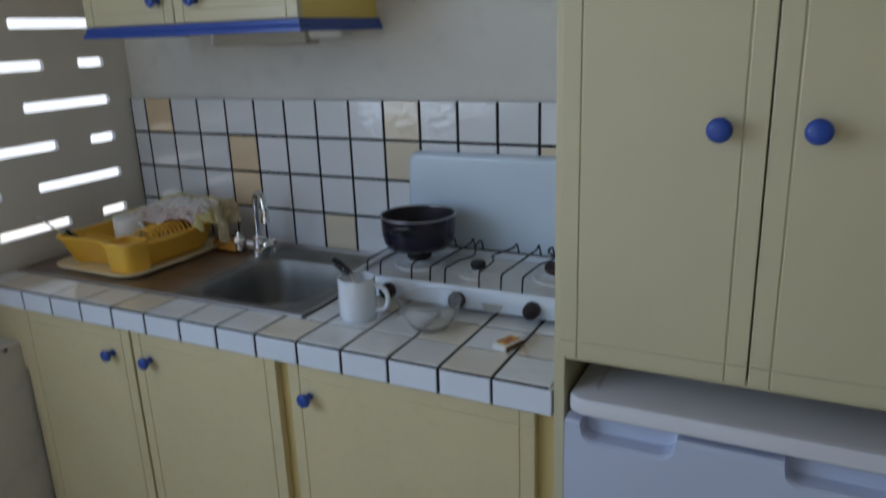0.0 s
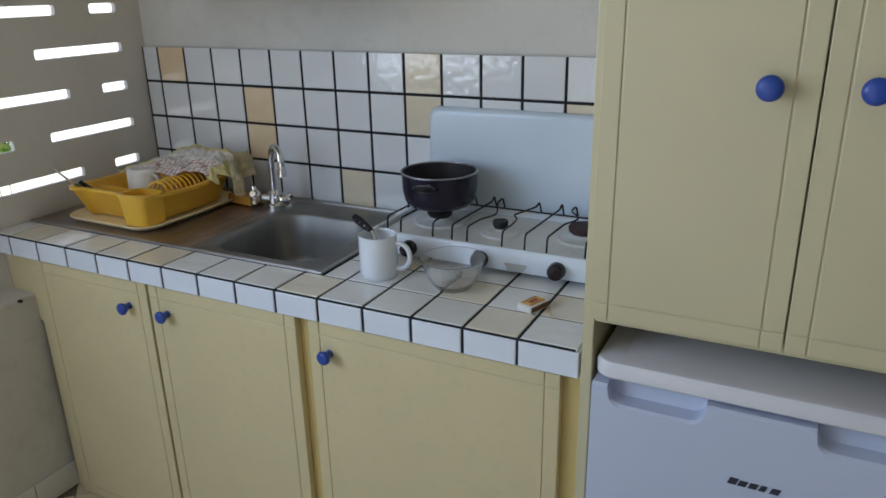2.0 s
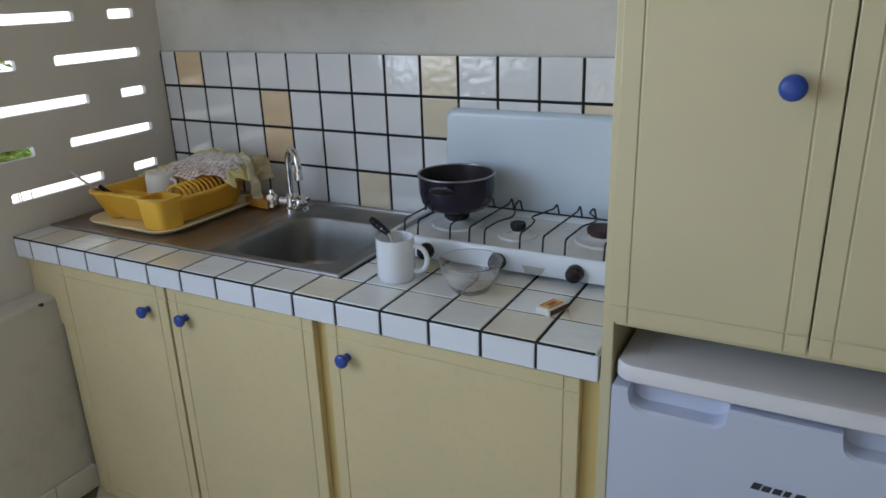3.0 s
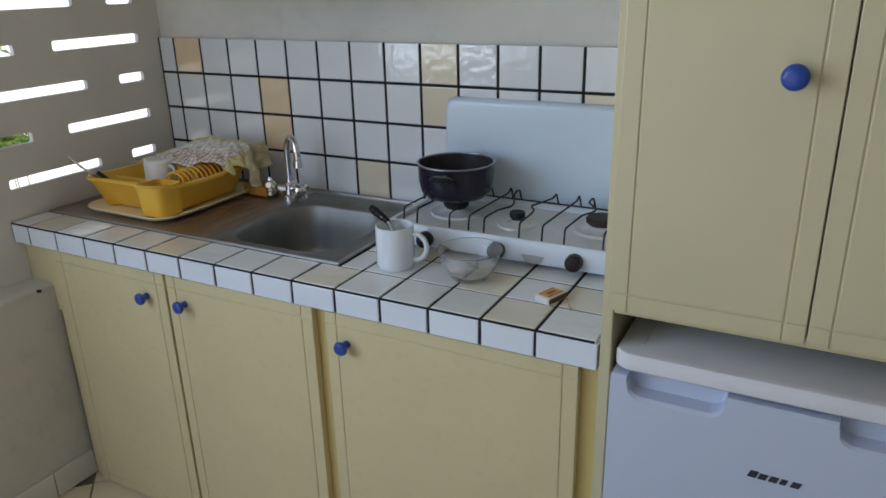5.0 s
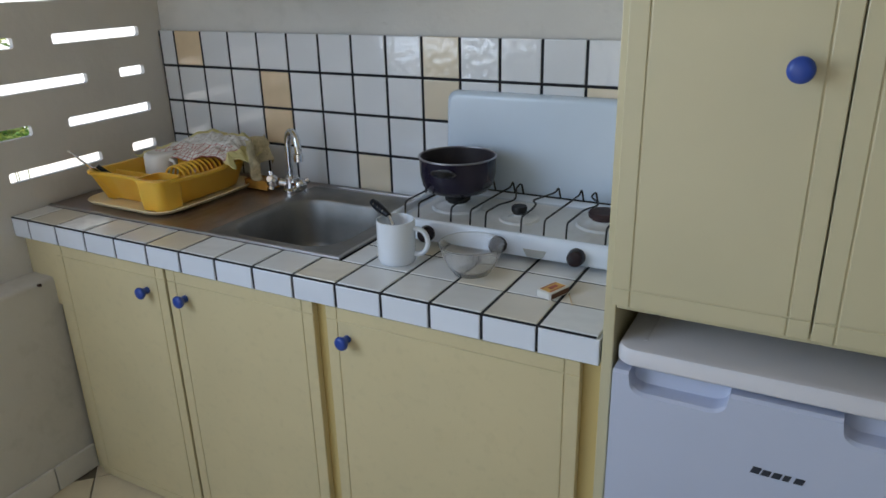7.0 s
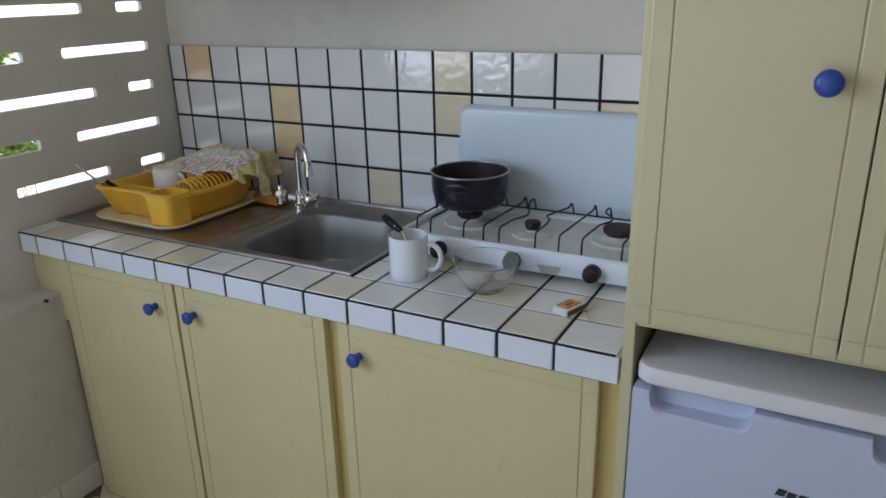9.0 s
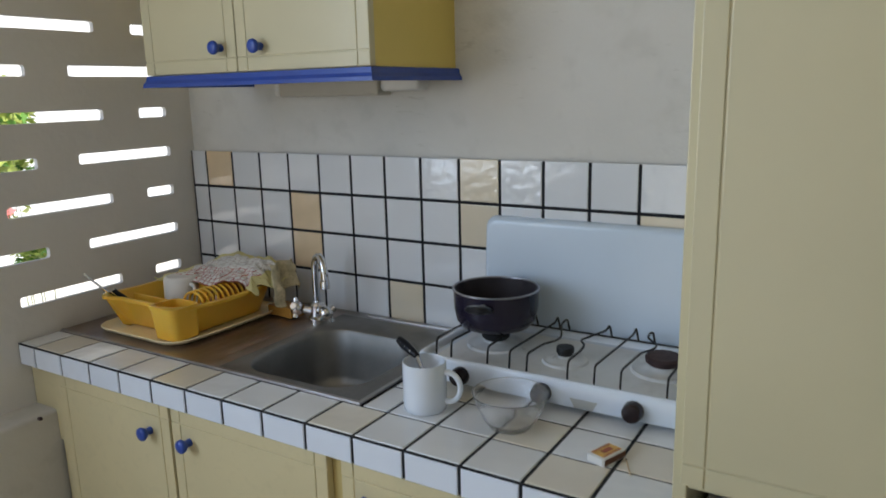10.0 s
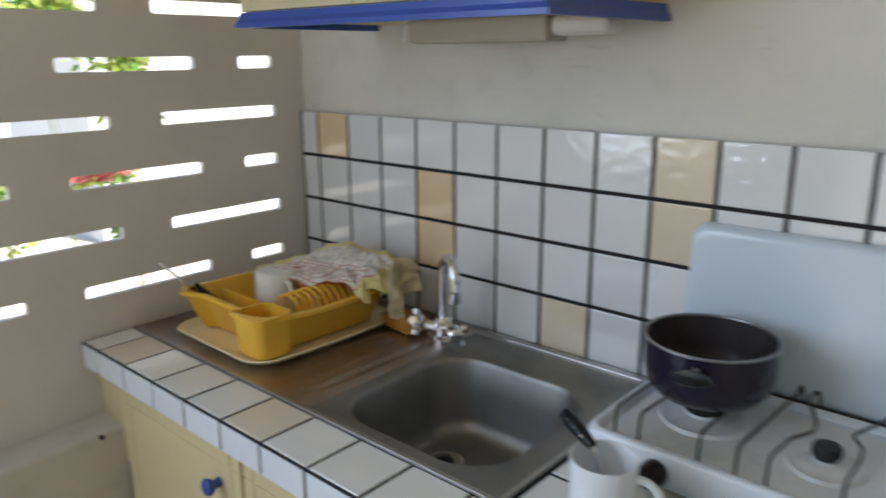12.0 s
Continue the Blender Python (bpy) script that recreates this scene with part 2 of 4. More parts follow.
def cloth_material():
    """White towel with thin red checks and a yellow border."""
    m = bpy.data.materials.new("checked_cloth")
    m.use_nodes = True
    t = m.node_tree
    b = t.nodes["Principled BSDF"]
    uv = t.nodes.new("ShaderNodeUVMap")
    uv.uv_map = "UVMap"
    split = t.nodes.new("ShaderNodeSeparateXYZ")
    t.links.new(uv.outputs["UV"], split.inputs[0])

    def maths(op, a, bb, c=None):
        n = t.nodes.new("ShaderNodeMath")
        n.operation = op
        for i, v in enumerate((a, bb, c)):
            if v is None:
                continue
            if isinstance(v, (int, float)):
                n.inputs[i].default_value = v
            else:
                t.links.new(v, n.inputs[i])
        return n.outputs[0]

    lines = []
    for axis in ("X", "Y"):
        f = maths("FRACT", maths("MULTIPLY", split.outputs[axis], 20.0), 0.0)
        lines.append(maths("LESS_THAN", f, 0.16))
    check = maths("MAXIMUM", lines[0], lines[1])
    band = maths("GREATER_THAN", maths("MAXIMUM", maths("ABSOLUTE", maths("SUBTRACT", split.outputs["X"], 0.5), 0), maths("SUBTRACT", split.outputs["Y"], 0.5)), 0.36)
    red_zone = maths("LESS_THAN", split.outputs["Y"], 0.42)
    mix1 = t.nodes.new("ShaderNodeMix")
    mix1.data_type = "RGBA"
    mix1.inputs["A"].default_value, mix1.inputs["B"].default_value = (0.80, 0.78, 0.74, 1), (0.62, 0.55, 0.51, 1)
    t.links.new(check, mix1.inputs["Factor"])
    mix3 = t.nodes.new("ShaderNodeMix")
    mix3.data_type = "RGBA"
    mix3.inputs["B"].default_value = (0.50, 0.17, 0.14, 1)
    t.links.new(mix1.outputs["Result"], mix3.inputs["A"])
    t.links.new(maths("MULTIPLY", red_zone, check), mix3.inputs["Factor"])
    mix2 = t.nodes.new("ShaderNodeMix")
    mix2.data_type = "RGBA"
    mix2.inputs["B"].default_value = (0.72, 0.64, 0.30, 1)
    t.links.new(mix3.outputs["Result"], mix2.inputs["A"])
    t.links.new(band, mix2.inputs["Factor"])
    t.links.new(mix2.outputs["Result"], b.inputs["Base Color"])
    b.inputs["Roughness"].default_value = 0.9
    wv = t.nodes.new("ShaderNodeTexNoise")
    wv.inputs["Scale"].default_value = 350
    bp = t.nodes.new("ShaderNodeBump")
    bp.inputs["Strength"].default_value, bp.inputs["Distance"].default_value = 0.4, 0.001
    t.links.new(wv.outputs["Fac"], bp.inputs["Height"])
    t.links.new(bp.outputs["Normal"], b.inputs["Normal"])
    return m


def glass_material(name, color, rough):
    m = bpy.data.materials.new(name)
    m.use_nodes = True
    b = m.node_tree.nodes["Principled BSDF"]
    b.inputs["Base Color"].default_value = (*color, 1)
    b.inputs["Roughness"].default_value = rough
    b.inputs["Transmission Weight"].default_value = 0.92
    b.inputs["IOR"].default_value = 1.32
    return m


CLOTH = cloth_material()
TAN_CLOTH = material("tan_cloth", (0.56, 0.47, 0.29), 0.9, vary=0.25, scale=45, fine=160, spot=0.25, bump=0.6, bump_scale=120, depth=0.003)
GLASS = glass_material("clear_glass", (0.98, 0.98, 0.98), 0.12)
# the brown tones paint the wooden ceiling's reflection into the steel
STEEL_DRAIN = material("brown_reflecting_steel", (0.45, 0.395, 0.365), 0.36, metal=1.0, vary=0.10, scale=7, fine=45, second=(0.33, 0.255, 0.22), spot=0.10, bump=0.06, bump_scale=120, depth=0.001)


# ---- mesh helpers ----
def part(name, bm, mat, parent=None, label="", smooth=False):
    me = bpy.data.meshes.new(name)
    bmesh.ops.recalc_face_normals(bm, faces=bm.faces)
    bm.to_mesh(me)
    bm.free()
    for m in mat if isinstance(mat, (list, tuple)) else (mat,):
        me.materials.append(m)
    if smooth:
        for p in me.polygons:
            p.use_smooth = True
    ob = new(name, me)
    if parent:
        ob.parent = parent
    return tagged(ob, label)


def smooth_part(name, bm, mat, parent=None, label="", angle=40):
    ob = part(name, bm, mat, parent, label, True)
    ob.data.set_sharp_from_angle(angle=radians(angle))
    return ob


def thing(name, label, category, at=(0, 0, 0), turn=0, group="", kind=""):
    ob = new(name)
    ob.empty_display_size = 0.05
    ob.matrix_basis = pose(*at, 0, 0, turn)
    return tagged(ob, label, category, group, kind)


def box(bm, x0, x1, y0, y1, z0, z1, bevel=0.0, seg=2):
    made = bmesh.ops.create_cube(bm, size=1, matrix=Matrix.Translation(((x0 + x1) / 2, (y0 + y1) / 2, (z0 + z1) / 2)) @ Matrix.Diagonal((x1 - x0, y1 - y0, z1 - z0, 1)))
    if bevel:
        edges = list({e for v in made["verts"] for e in v.link_edges})
        bmesh.ops.bevel(bm, geom=edges, offset=bevel, segments=seg, affect="EDGES", profile=0.5)
    return bm


def boxes(*rows, bevel=0.0):
    bm = bmesh.new()
    for r in rows:
        box(bm, *r, bevel=bevel)
    return bm


def loops(bm, rings, close=True, cap0=False, cap1=False):
    """Skins rings of the same number of points."""
    rows = [[bm.verts.new(p) for p in ring] for ring in rings]
    n = len(rows[0])
    for a, b in zip(rows, rows[1:]):
        for i in range(n if close else n - 1):
            j = (i + 1) % n
            bm.faces.new((a[i], a[j], b[j], b[i]))
    if cap0:
        bm.faces.new(rows[0][::-1])
    if cap1:
        bm.faces.new(rows[-1])
    return bm


def lathe(profile, seg=32, bm=None, m=None, cap0=True, cap1=True):
    bm = bm or bmesh.new()
    m = m or Matrix.Identity(4)
    rings = [[m @ Vector((r * math.cos(2 * math.pi * i / seg), r * math.sin(2 * math.pi * i / seg), z)) for i in range(seg)] for r, z in profile]
    return loops(bm, rings, True, cap0, cap1)


def tube(points, r, seg=8, bm=None, ends=True):
    bm = bm or bmesh.new()
    pts = [Vector(p) for p in points]
    rings, side = [], None
    for i, p in enumerate(pts):
        d = (pts[min(i + 1, len(pts) - 1)] - pts[max(i - 1, 0)]).normalized()
        if side is None:
            side = d.orthogonal().normalized()
        side = (side - d * side.dot(d)).normalized()
        up = d.cross(side)
        rad = r[i] if isinstance(r, (list, tuple)) else r
        rings.append([p + rad * (side * math.cos(2 * math.pi * k / seg) + up * math.sin(2 * math.pi * k / seg)) for k in range(seg)])
    return loops(bm, rings, True, ends, ends)


def rrect(cx, cy, hx, hy, r, z, seg=6):
    """A rectangle with round corners, counter-clockwise from its right lower corner."""
    pts = []
    for q, (sx, sy) in enumerate(((1, -1), (1, 1), (-1, 1), (-1, -1))):
        for k in range(seg + 1):
            a = -math.pi / 2 + q * math.pi / 2 + k * math.pi / 2 / seg
            pts.append(Vector((cx + sx * (hx - r) + r * math.cos(a), cy + sy * (hy - r) + r * math.sin(a), z)))
    return pts


def holed(bm, x0, x1, y0, y1, hole, z, seg):
    """A flat rectangle round a rounded hole (a ring from rrect). Returns the hole's vertices."""
    n = seg + 1
    c = [bm.verts.new((x, y, z)) for x, y in ((x1, y0), (x1, y1), (x0, y1), (x0, y0))]
    h = [bm.verts.new(p) for p in hole]
    half = n // 2
    for q in range(4):
        a, b = c[q], c[(q + 1) % 4]
        start, stop = q * n + half, (q + 1) * n + half
        inner = [h[i % (4 * n)] for i in range(start, stop + 1)]
        bm.faces.new([a, b] + inner[::-1])
    return h


# ---- the room ----
ZC = 0.775
wall = boxes((-0.06, 3.1, 0.012, 0.16, -0.1, 2.45))
tagged(part("wall_north", wall, PLASTER), "white plastered kitchen wall above the tiles", "wall", kind="structure")

# pierced wall: courses of whitewashed blocks with long slits
wall = bmesh.new()
THICK, PITCH, Z0, SPAN = 0.014, 0.1118, 0.8695, 0.395
END, COURSES = -1.205, 12


def slit_cell(bm, ya, yb, zc, sa, sb):
    """One block with a rounded slit from sa to sb, in the plane x = 0, and its back."""
    hole = rrect((sa + sb) / 2, zc, (sb - sa) / 2, 0.0138, 0.007, 0, 3)
    fresh = bmesh.new()
    h = holed(fresh, ya, yb, zc - PITCH / 2, zc + PITCH / 2, hole, 0, 3)
    far = [fresh.verts.new((v.co.x, v.co.y, -THICK)) for v in h]
    for i in range(len(h)):
        j = (i + 1) % len(h)
        fresh.faces.new((h[i], h[j], far[j], far[i]))
    back = [fresh.verts.new((x, y, -THICK)) for x, y in ((yb, zc - PITCH / 2), (yb, zc + PITCH / 2), (ya, zc + PITCH / 2), (ya, zc - PITCH / 2))]
    for q in range(4):
        inner = [far[i % 16] for i in range(q * 4 + 2, (q + 1) * 4 + 3)]
        fresh.faces.new([back[q], back[(q + 1) % 4]] + inner[::-1])
    for v in fresh.verts:
        v.co = Vector((v.co.z, v.co.x, v.co.y))
    bmesh.ops.recalc_face_normals(fresh, faces=fresh.faces)
    tmp = bpy.data.meshes.new("tmp")
    fresh.to_mesh(tmp)
    fresh.free()
    bm.from_mesh(tmp)
    bpy.data.meshes.remove(tmp)


for k in range(COURSES):
    zc = Z0 + PITCH * k
    zlo, zhi = zc - PITCH / 2, zc + PITCH / 2
    if k % 2:
        box(wall, -THICK, 0, -0.02, 0.012, zlo, zhi)
        for n in range(3):
            c = -0.2175 - SPAN * n
            slit_cell(wall, c - SPAN / 2, c + SPAN / 2, zc, c - 0.1425, c + 0.1425)
    else:
        box(wall, -THICK, 0, -0.0, 0.012, zlo, zhi)
        slit_cell(wall, -0.2205, 0.0, zc, -0.166, -0.076)
        for n in range(2):
            c = -0.418 - SPAN * n
            slit_cell(wall, c - SPAN / 2, c + SPAN / 2, zc, c - 0.1425, c + 0.1425)
        box(wall, -THICK, 0, END, -1.0105, zlo, zhi)
box(wall, -THICK, 0, END, 0.012, -0.1, Z0 - PITCH / 2)
top = Z0 + PITCH * (COURSES - 0.5)
box(wall, -THICK, 0, END, 0.012, top, 2.45)
box(wall, -THICK, 0, -1.35, END, -0.1, 2.45)
box(wall, -THICK, 0, -3.15, -1.35, -0.1, 0.86)
box(wall, -THICK, 0, -3.15, -1.35, 2.28, 2.45)
box(wall, -THICK, 0, -3.4, -3.15, -0.1, 2.45)
tagged(part("wall_west", wall, PLASTER_GREY), "whitewashed pierced block wall with rows of slits", "wall", kind="structure")

ledge = bmesh.new()
box(ledge, -0.005, 0.087, -3.4, -0.553, -0.05, 0.609)
edges = [e for e in ledge.edges if all(v.co.x > 0.08 and v.co.z > 0.6 for v in e.verts)]
bmesh.ops.bevel(ledge, geom=edges, offset=0.012, segments=5, affect="EDGES", profile=0.5)
tagged(smooth_part("wall_ledge", ledge, LEDGE), "white plastered ledge at the foot of the pierced wall", "ledge", kind="structure")

# unseen walls added to close the room; the doorway admits sky light
wall = boxes((0.0, 0.4, -3.4, -3.3, -0.1, 2.45), (1.8, 3.1, -3.4, -3.3, -0.1, 2.45), (0.4, 1.8, -3.4, -3.3, 2.1, 2.45))
tagged(part("wall_south", wall, ROOMWALL), "unseen plain beige wall with a doorway that lets in sky light", "wall", kind="structure")
wall = boxes((3.0, 3.1, -3.3, 0.012, -0.1, 2.45))
tagged(part("wall_east", wall, ROOMWALL), "unseen plain beige side wall", "wall", kind="structure")
tagged(part("ceiling", boxes((-0.06, 3.1, -3.4, 0.16, 2.45, 2.55)), CEILING), "unseen plain pale brown wooden ceiling", "ceiling", kind="structure")
FLOOR = tagged(part("floor", boxes((0.0, 3.05, -3.4, 0.1, -0.1, -0.004)), FLOORJOINT), "cream ceramic floor tiles laid on the diagonal", "floor", kind="structure")

BASE = thing("baseboard", "cream ceramic skirting tiles along the ledge", "baseboard", kind="structure")
cuts = [-0.556] + [-0.687 - 0.3 * n for n in range(10)]
for y1, y0 in zip(cuts, cuts[1:]):
    part("tile", box(bmesh.new(), 0.0875, 0.0965, max(y0, -3.295) + 0.003, y1, 0.0005, 0.078, bevel=0.002, seg=1), SKIRT, BASE)

# outdoors, seen through the slits
tagged(part("ground", boxes((-400, 400, -400, 400, -0.6, -0.35)), CONCRETE), "pale sunlit concrete terrace ground", "ground", kind="structure")


# ---- kitchen furniture ----
def knob(parent, at, r=0.0165, out=0.030, label="round blue wooden knob"):
    """A turned knob whose stem stands on a front that looks to -y."""
    prof = [(0.0085, 0.0), (0.0085, 0.006), (0.0070, out * 0.35), (r * 0.8, out * 0.55), (r, out * 0.74), (r * 0.93, out * 0.90), (r * 0.6, out * 0.985), (0.002, out)]
    bm = lathe(prof, 20, m=pose(*at, 90, 0, 0))
    return smooth_part("knob", bm, BLUE, parent, label, 60)


def door(parent, x0, x1, y, z0, z1, inset=0.030, name="door", thick=0.018, paint=YELLOW):
    """A painted board whose four routed grooves run through to the edges, with the middle panel. y is its front."""
    bm = box(bmesh.new(), x0, x1, y + 0.0021, y + thick, z0, z1, bevel=0.0012, seg=1)
    g = 0.0012
    xs, zs = (x0, x0 + inset, x1 - inset, x1), (z0, z0 + inset, z1 - inset, z1)
    for i in range(3):
        for k in range(3):
            if (i, k) != (1, 1):
                box(bm, xs[i] + g * (i > 0), xs[i + 1] - g * (i < 2), y, y + 0.0034, zs[k] + g * (k > 0), zs[k + 1] - g * (k < 2), bevel=0.0015, seg=2)
    d = part(name, bm, paint, parent)
    part("panel", box(bmesh.new(), xs[1] + g, xs[2] - g, y, y + 0.0034, zs[1] + g, zs[2] - g, bevel=0.0015, seg=2), paint, d)
    return d


CAB = thing("base_cabinet", "pale yellow painted base cabinet under the tiled worktop", "cabinet")
for name, row in (("side_panel", (0.105, 0.123, -0.5478, 0.0, 0.0, 0.618)), ("partition", (0.97, 0.988, -0.546, 0.0, 0.0, 0.62)), ("bottom_board", (0.1232, 0.9698, -0.5478, 0.0, 0.04, 0.056)), ("bottom_board", (0.9882, 1.57, -0.5478, 0.0, 0.04, 0.056))):
    part(name, box(bmesh.new(), *row), YELLOW_WARM, CAB)
part("stile", box(bmesh.new(), 0.955, 1.02, -0.556, -0.546, 0.0, 0.7215, bevel=0.0015), YELLOW_STILE, CAB)
part("stile", box(bmesh.new(), 1.536, 1.588, -0.556, -0.54, 0.0, 0.7215, bevel=0.0015), YELLOW_STILE, CAB)
part("filler", boxes((0.099, 0.14, -0.558, -0.548, 0.0, 0.612), (0.002, 0.14, -0.558, -0.548, 0.6125, 0.7215), (0.002, 0.0988, -0.558, -0.548, 0.53, 0.6123)), YELLOW_WARM, CAB)
part("rail", box(bmesh.new(), 0.141, 1.536, -0.5455, -0.535, 0.66, 0.7215), YELLOW_WARM, CAB)
d1 = door(CAB, 0.142, 0.5375, -0.5745, 0.004, 0.716, 0.028, paint=YELLOW_WARM)
knob(d1, (0.474, -0.5745, 0.650), 0.0152)
d2 = door(CAB, 0.546, 0.972, -0.5745, 0.004, 0.716, 0.028, paint=YELLOW_WARM)
knob(d2, (0.600, -0.5745, 0.652), 0.0152)
d3 = door(CAB, 1.006, 1.550, -0.5745, 0.004, 0.716, 0.028, paint=YELLOW_WARM)
knob(d3, (1.057, -0.5745, 0.650), 0.0155)

# tall cabinet over the fridge
TALL = thing("tall_cabinet", "tall pale yellow cupboard with two doors above the fridge", "cabinet")
part("side_panel", box(bmesh.new(), 1.588, 1.607, -0.585, 0.01, 0.0, 2.2, bevel=0.002), YELLOW, TALL)
part("side_panel", box(bmesh.new(), 2.177, 2.196, -0.585, 0.01, 0.0, 2.2, bevel=0.002), YELLOW, TALL)
part("bottom_board", box(bmesh.new(), 1.6075, 2.1765, -0.583, 0.0, 0.836, 0.854, bevel=0.0015), YELLOW, TALL)
part("top_board", box(bmesh.new(), 1.6075, 2.1765, -0.583, 0.0, 2.182, 2.2), YELLOW, TALL)
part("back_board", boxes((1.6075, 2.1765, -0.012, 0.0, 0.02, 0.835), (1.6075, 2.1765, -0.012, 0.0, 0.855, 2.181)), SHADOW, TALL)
part("centre_stile", box(bmesh.new(), 1.862, 1.917, -0.5835, -0.565, 0.8545, 2.1815), YELLOW, TALL)
t1 = door(TALL, 1.603, 1.8885, -0.605, 0.851, 2.19, 0.030, thick=0.021)
knob(t1, (1.829, -0.605, 1.229), 0.0175, 0.032)
t2 = door(TALL, 1.8912, 2.181, -0.605, 0.851, 2.19, 0.030, thick=0.021)
knob(t2, (1.949, -0.605, 1.230), 0.0175, 0.032)

# upper cabinet with the blue cornice
UPPER = thing("wall_cabinet", "yellow wall cupboard with blue moulding, hung above the sink", "cabinet")
for name, row in (("side_panel", (0.252, 0.268, -0.300, 0.012, 1.4, 2.02)), ("side_panel", (0.902, 0.918, -0.300, 0.012, 1.4, 2.02)), ("shelf", (0.268, 0.902, -0.298, 0.012, 1.4, 1.416)),
                  ("top_board", (0.268, 0.902, -0.298, 0.012, 2.004, 2.02)), ("back_board", (0.268, 0.902, -0.004, 0.012, 1.416, 2.004))):
    part(name, box(bmesh.new(), *row), YELLOW_BOUNCE, UPPER)
u1 = door(UPPER, 0.252, 0.5570, -0.3185, 1.409, 2.018, 0.030)
knob(u1, (0.512, -0.3185, 1.461), 0.0152)
u2 = door(UPPER, 0.5605, 0.920, -0.3185, 1.409, 2.018, 0.030)
knob(u2, (0.632, -0.3185, 1.459), 0.0152)


def moulding(x0, x1, y0, y1, z0, z1):
    """A splayed blue moulding round the foot of the cupboard: front and both sides."""
    bm = bmesh.new()
    # section: offset outwards, height
    sec = [(0.0, z1), (0.006, z1 - 0.002), (0.008, z1 - 0.012), (0.013, z0 + 0.008), (0.014, z0), (-0.004, z0), (-0.004, z1)]
    rings = []
    for o, z in sec:
        rings.append([Vector((x0 - o, y1, z)), Vector((x0 - o, y0 - o, z)), Vector((x1 + o, y0 - o, z)), Vector((x1 + o, y1, z))])
    rows = [[bm.verts.new(p) for p in ring] for ring in rings]
    for a, b in zip(rows, rows[1:] + rows[:1]):
        for i in range(3):
            bm.faces.new((a[i], a[i + 1], b[i + 1], b[i]))
    bm.faces.new([r[0] for r in rows])
    bm.faces.new([r[3] for r in rows][::-1])
    return bm


part("moulding", moulding(0.268, 0.922, -0.3215, 0.011, 1.380, 1.4075), BLUE, UPPER, "blue painted moulding")
part("bottom_board", box(bmesh.new(), 0.256, 0.916, -0.296, 0.010, 1.392, 1.3995), YELLOW_IN, UPPER)

LIGHT = thing("strip_light", "small grey strip light under the wall cupboard", "lamp")
part("housing", box(bmesh.new(), 0.50, 0.80, -0.135, -0.075, 1.350, 1.391, bevel=0.006), LAMPBODY, LIGHT)
part("end_cap", box(bmesh.new(), 0.480, 0.4995, -0.133, -0.077, 1.352, 1.390, bevel=0.009, seg=3), LAMPGLASS, LIGHT)
part("end_cap", box(bmesh.new(), 0.8005, 0.905, -0.131, -0.079, 1.359, 1.390, bevel=0.011, seg=3), LAMPGLASS, LIGHT)

# fridge
FR = thing("fridge", "small white under-counter fridge with moulded handles", "fridge")
FX0, FX1 = 1.614, 2.134
bm = box(bmesh.new(), FX0 + 0.004, FX1 - 0.004, -0.555, -0.03, 0.03, 0.744, bevel=0.006)
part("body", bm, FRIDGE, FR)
top_bm = bmesh.new()
cx, hx, cy, hy = (FX0 + FX1) / 2, (FX1 - FX0) / 2, -0.3135, 0.2865
rings = [rrect(cx, cy, hx - 0.004, hy - 0.004, 0.028, 0.744), rrect(cx, cy, hx, hy, 0.03, 0.748), rrect(cx, cy, hx, hy, 0.03, 0.768), rrect(cx, cy, hx - 0.003, hy - 0.003, 0.028, 0.774), rrect(cx, cy, hx - 0.010, hy - 0.010, 0.024, 0.776)]
loops(top_bm, rings, True, True, True)
smooth_part("worktop", top_bm, FRIDGE_TOP, FR, "white plastic top", 35)
for lx in (FX0 + 0.038, FX1 - 0.042):
    part("ridge", box(bmesh.new(), lx, lx + 0.004, -0.56, -0.06, 0.7755, 0.7772), FRIDGE_TOP, FR)
for fx_ in (FX0 + 0.03, FX1 - 0.07):
    for fy_ in (-0.53, -0.10):
        part("foot", box(bmesh.new(), fx_, fx_ + 0.04, fy_, fy_ + 0.04, 0.0, 0.032), BLACK, FR)
part("seal", box(bmesh.new(), FX0 + 0.008, FX1 - 0.008, -0.562, -0.5555, 0.05, 0.735), RUBBER, FR)


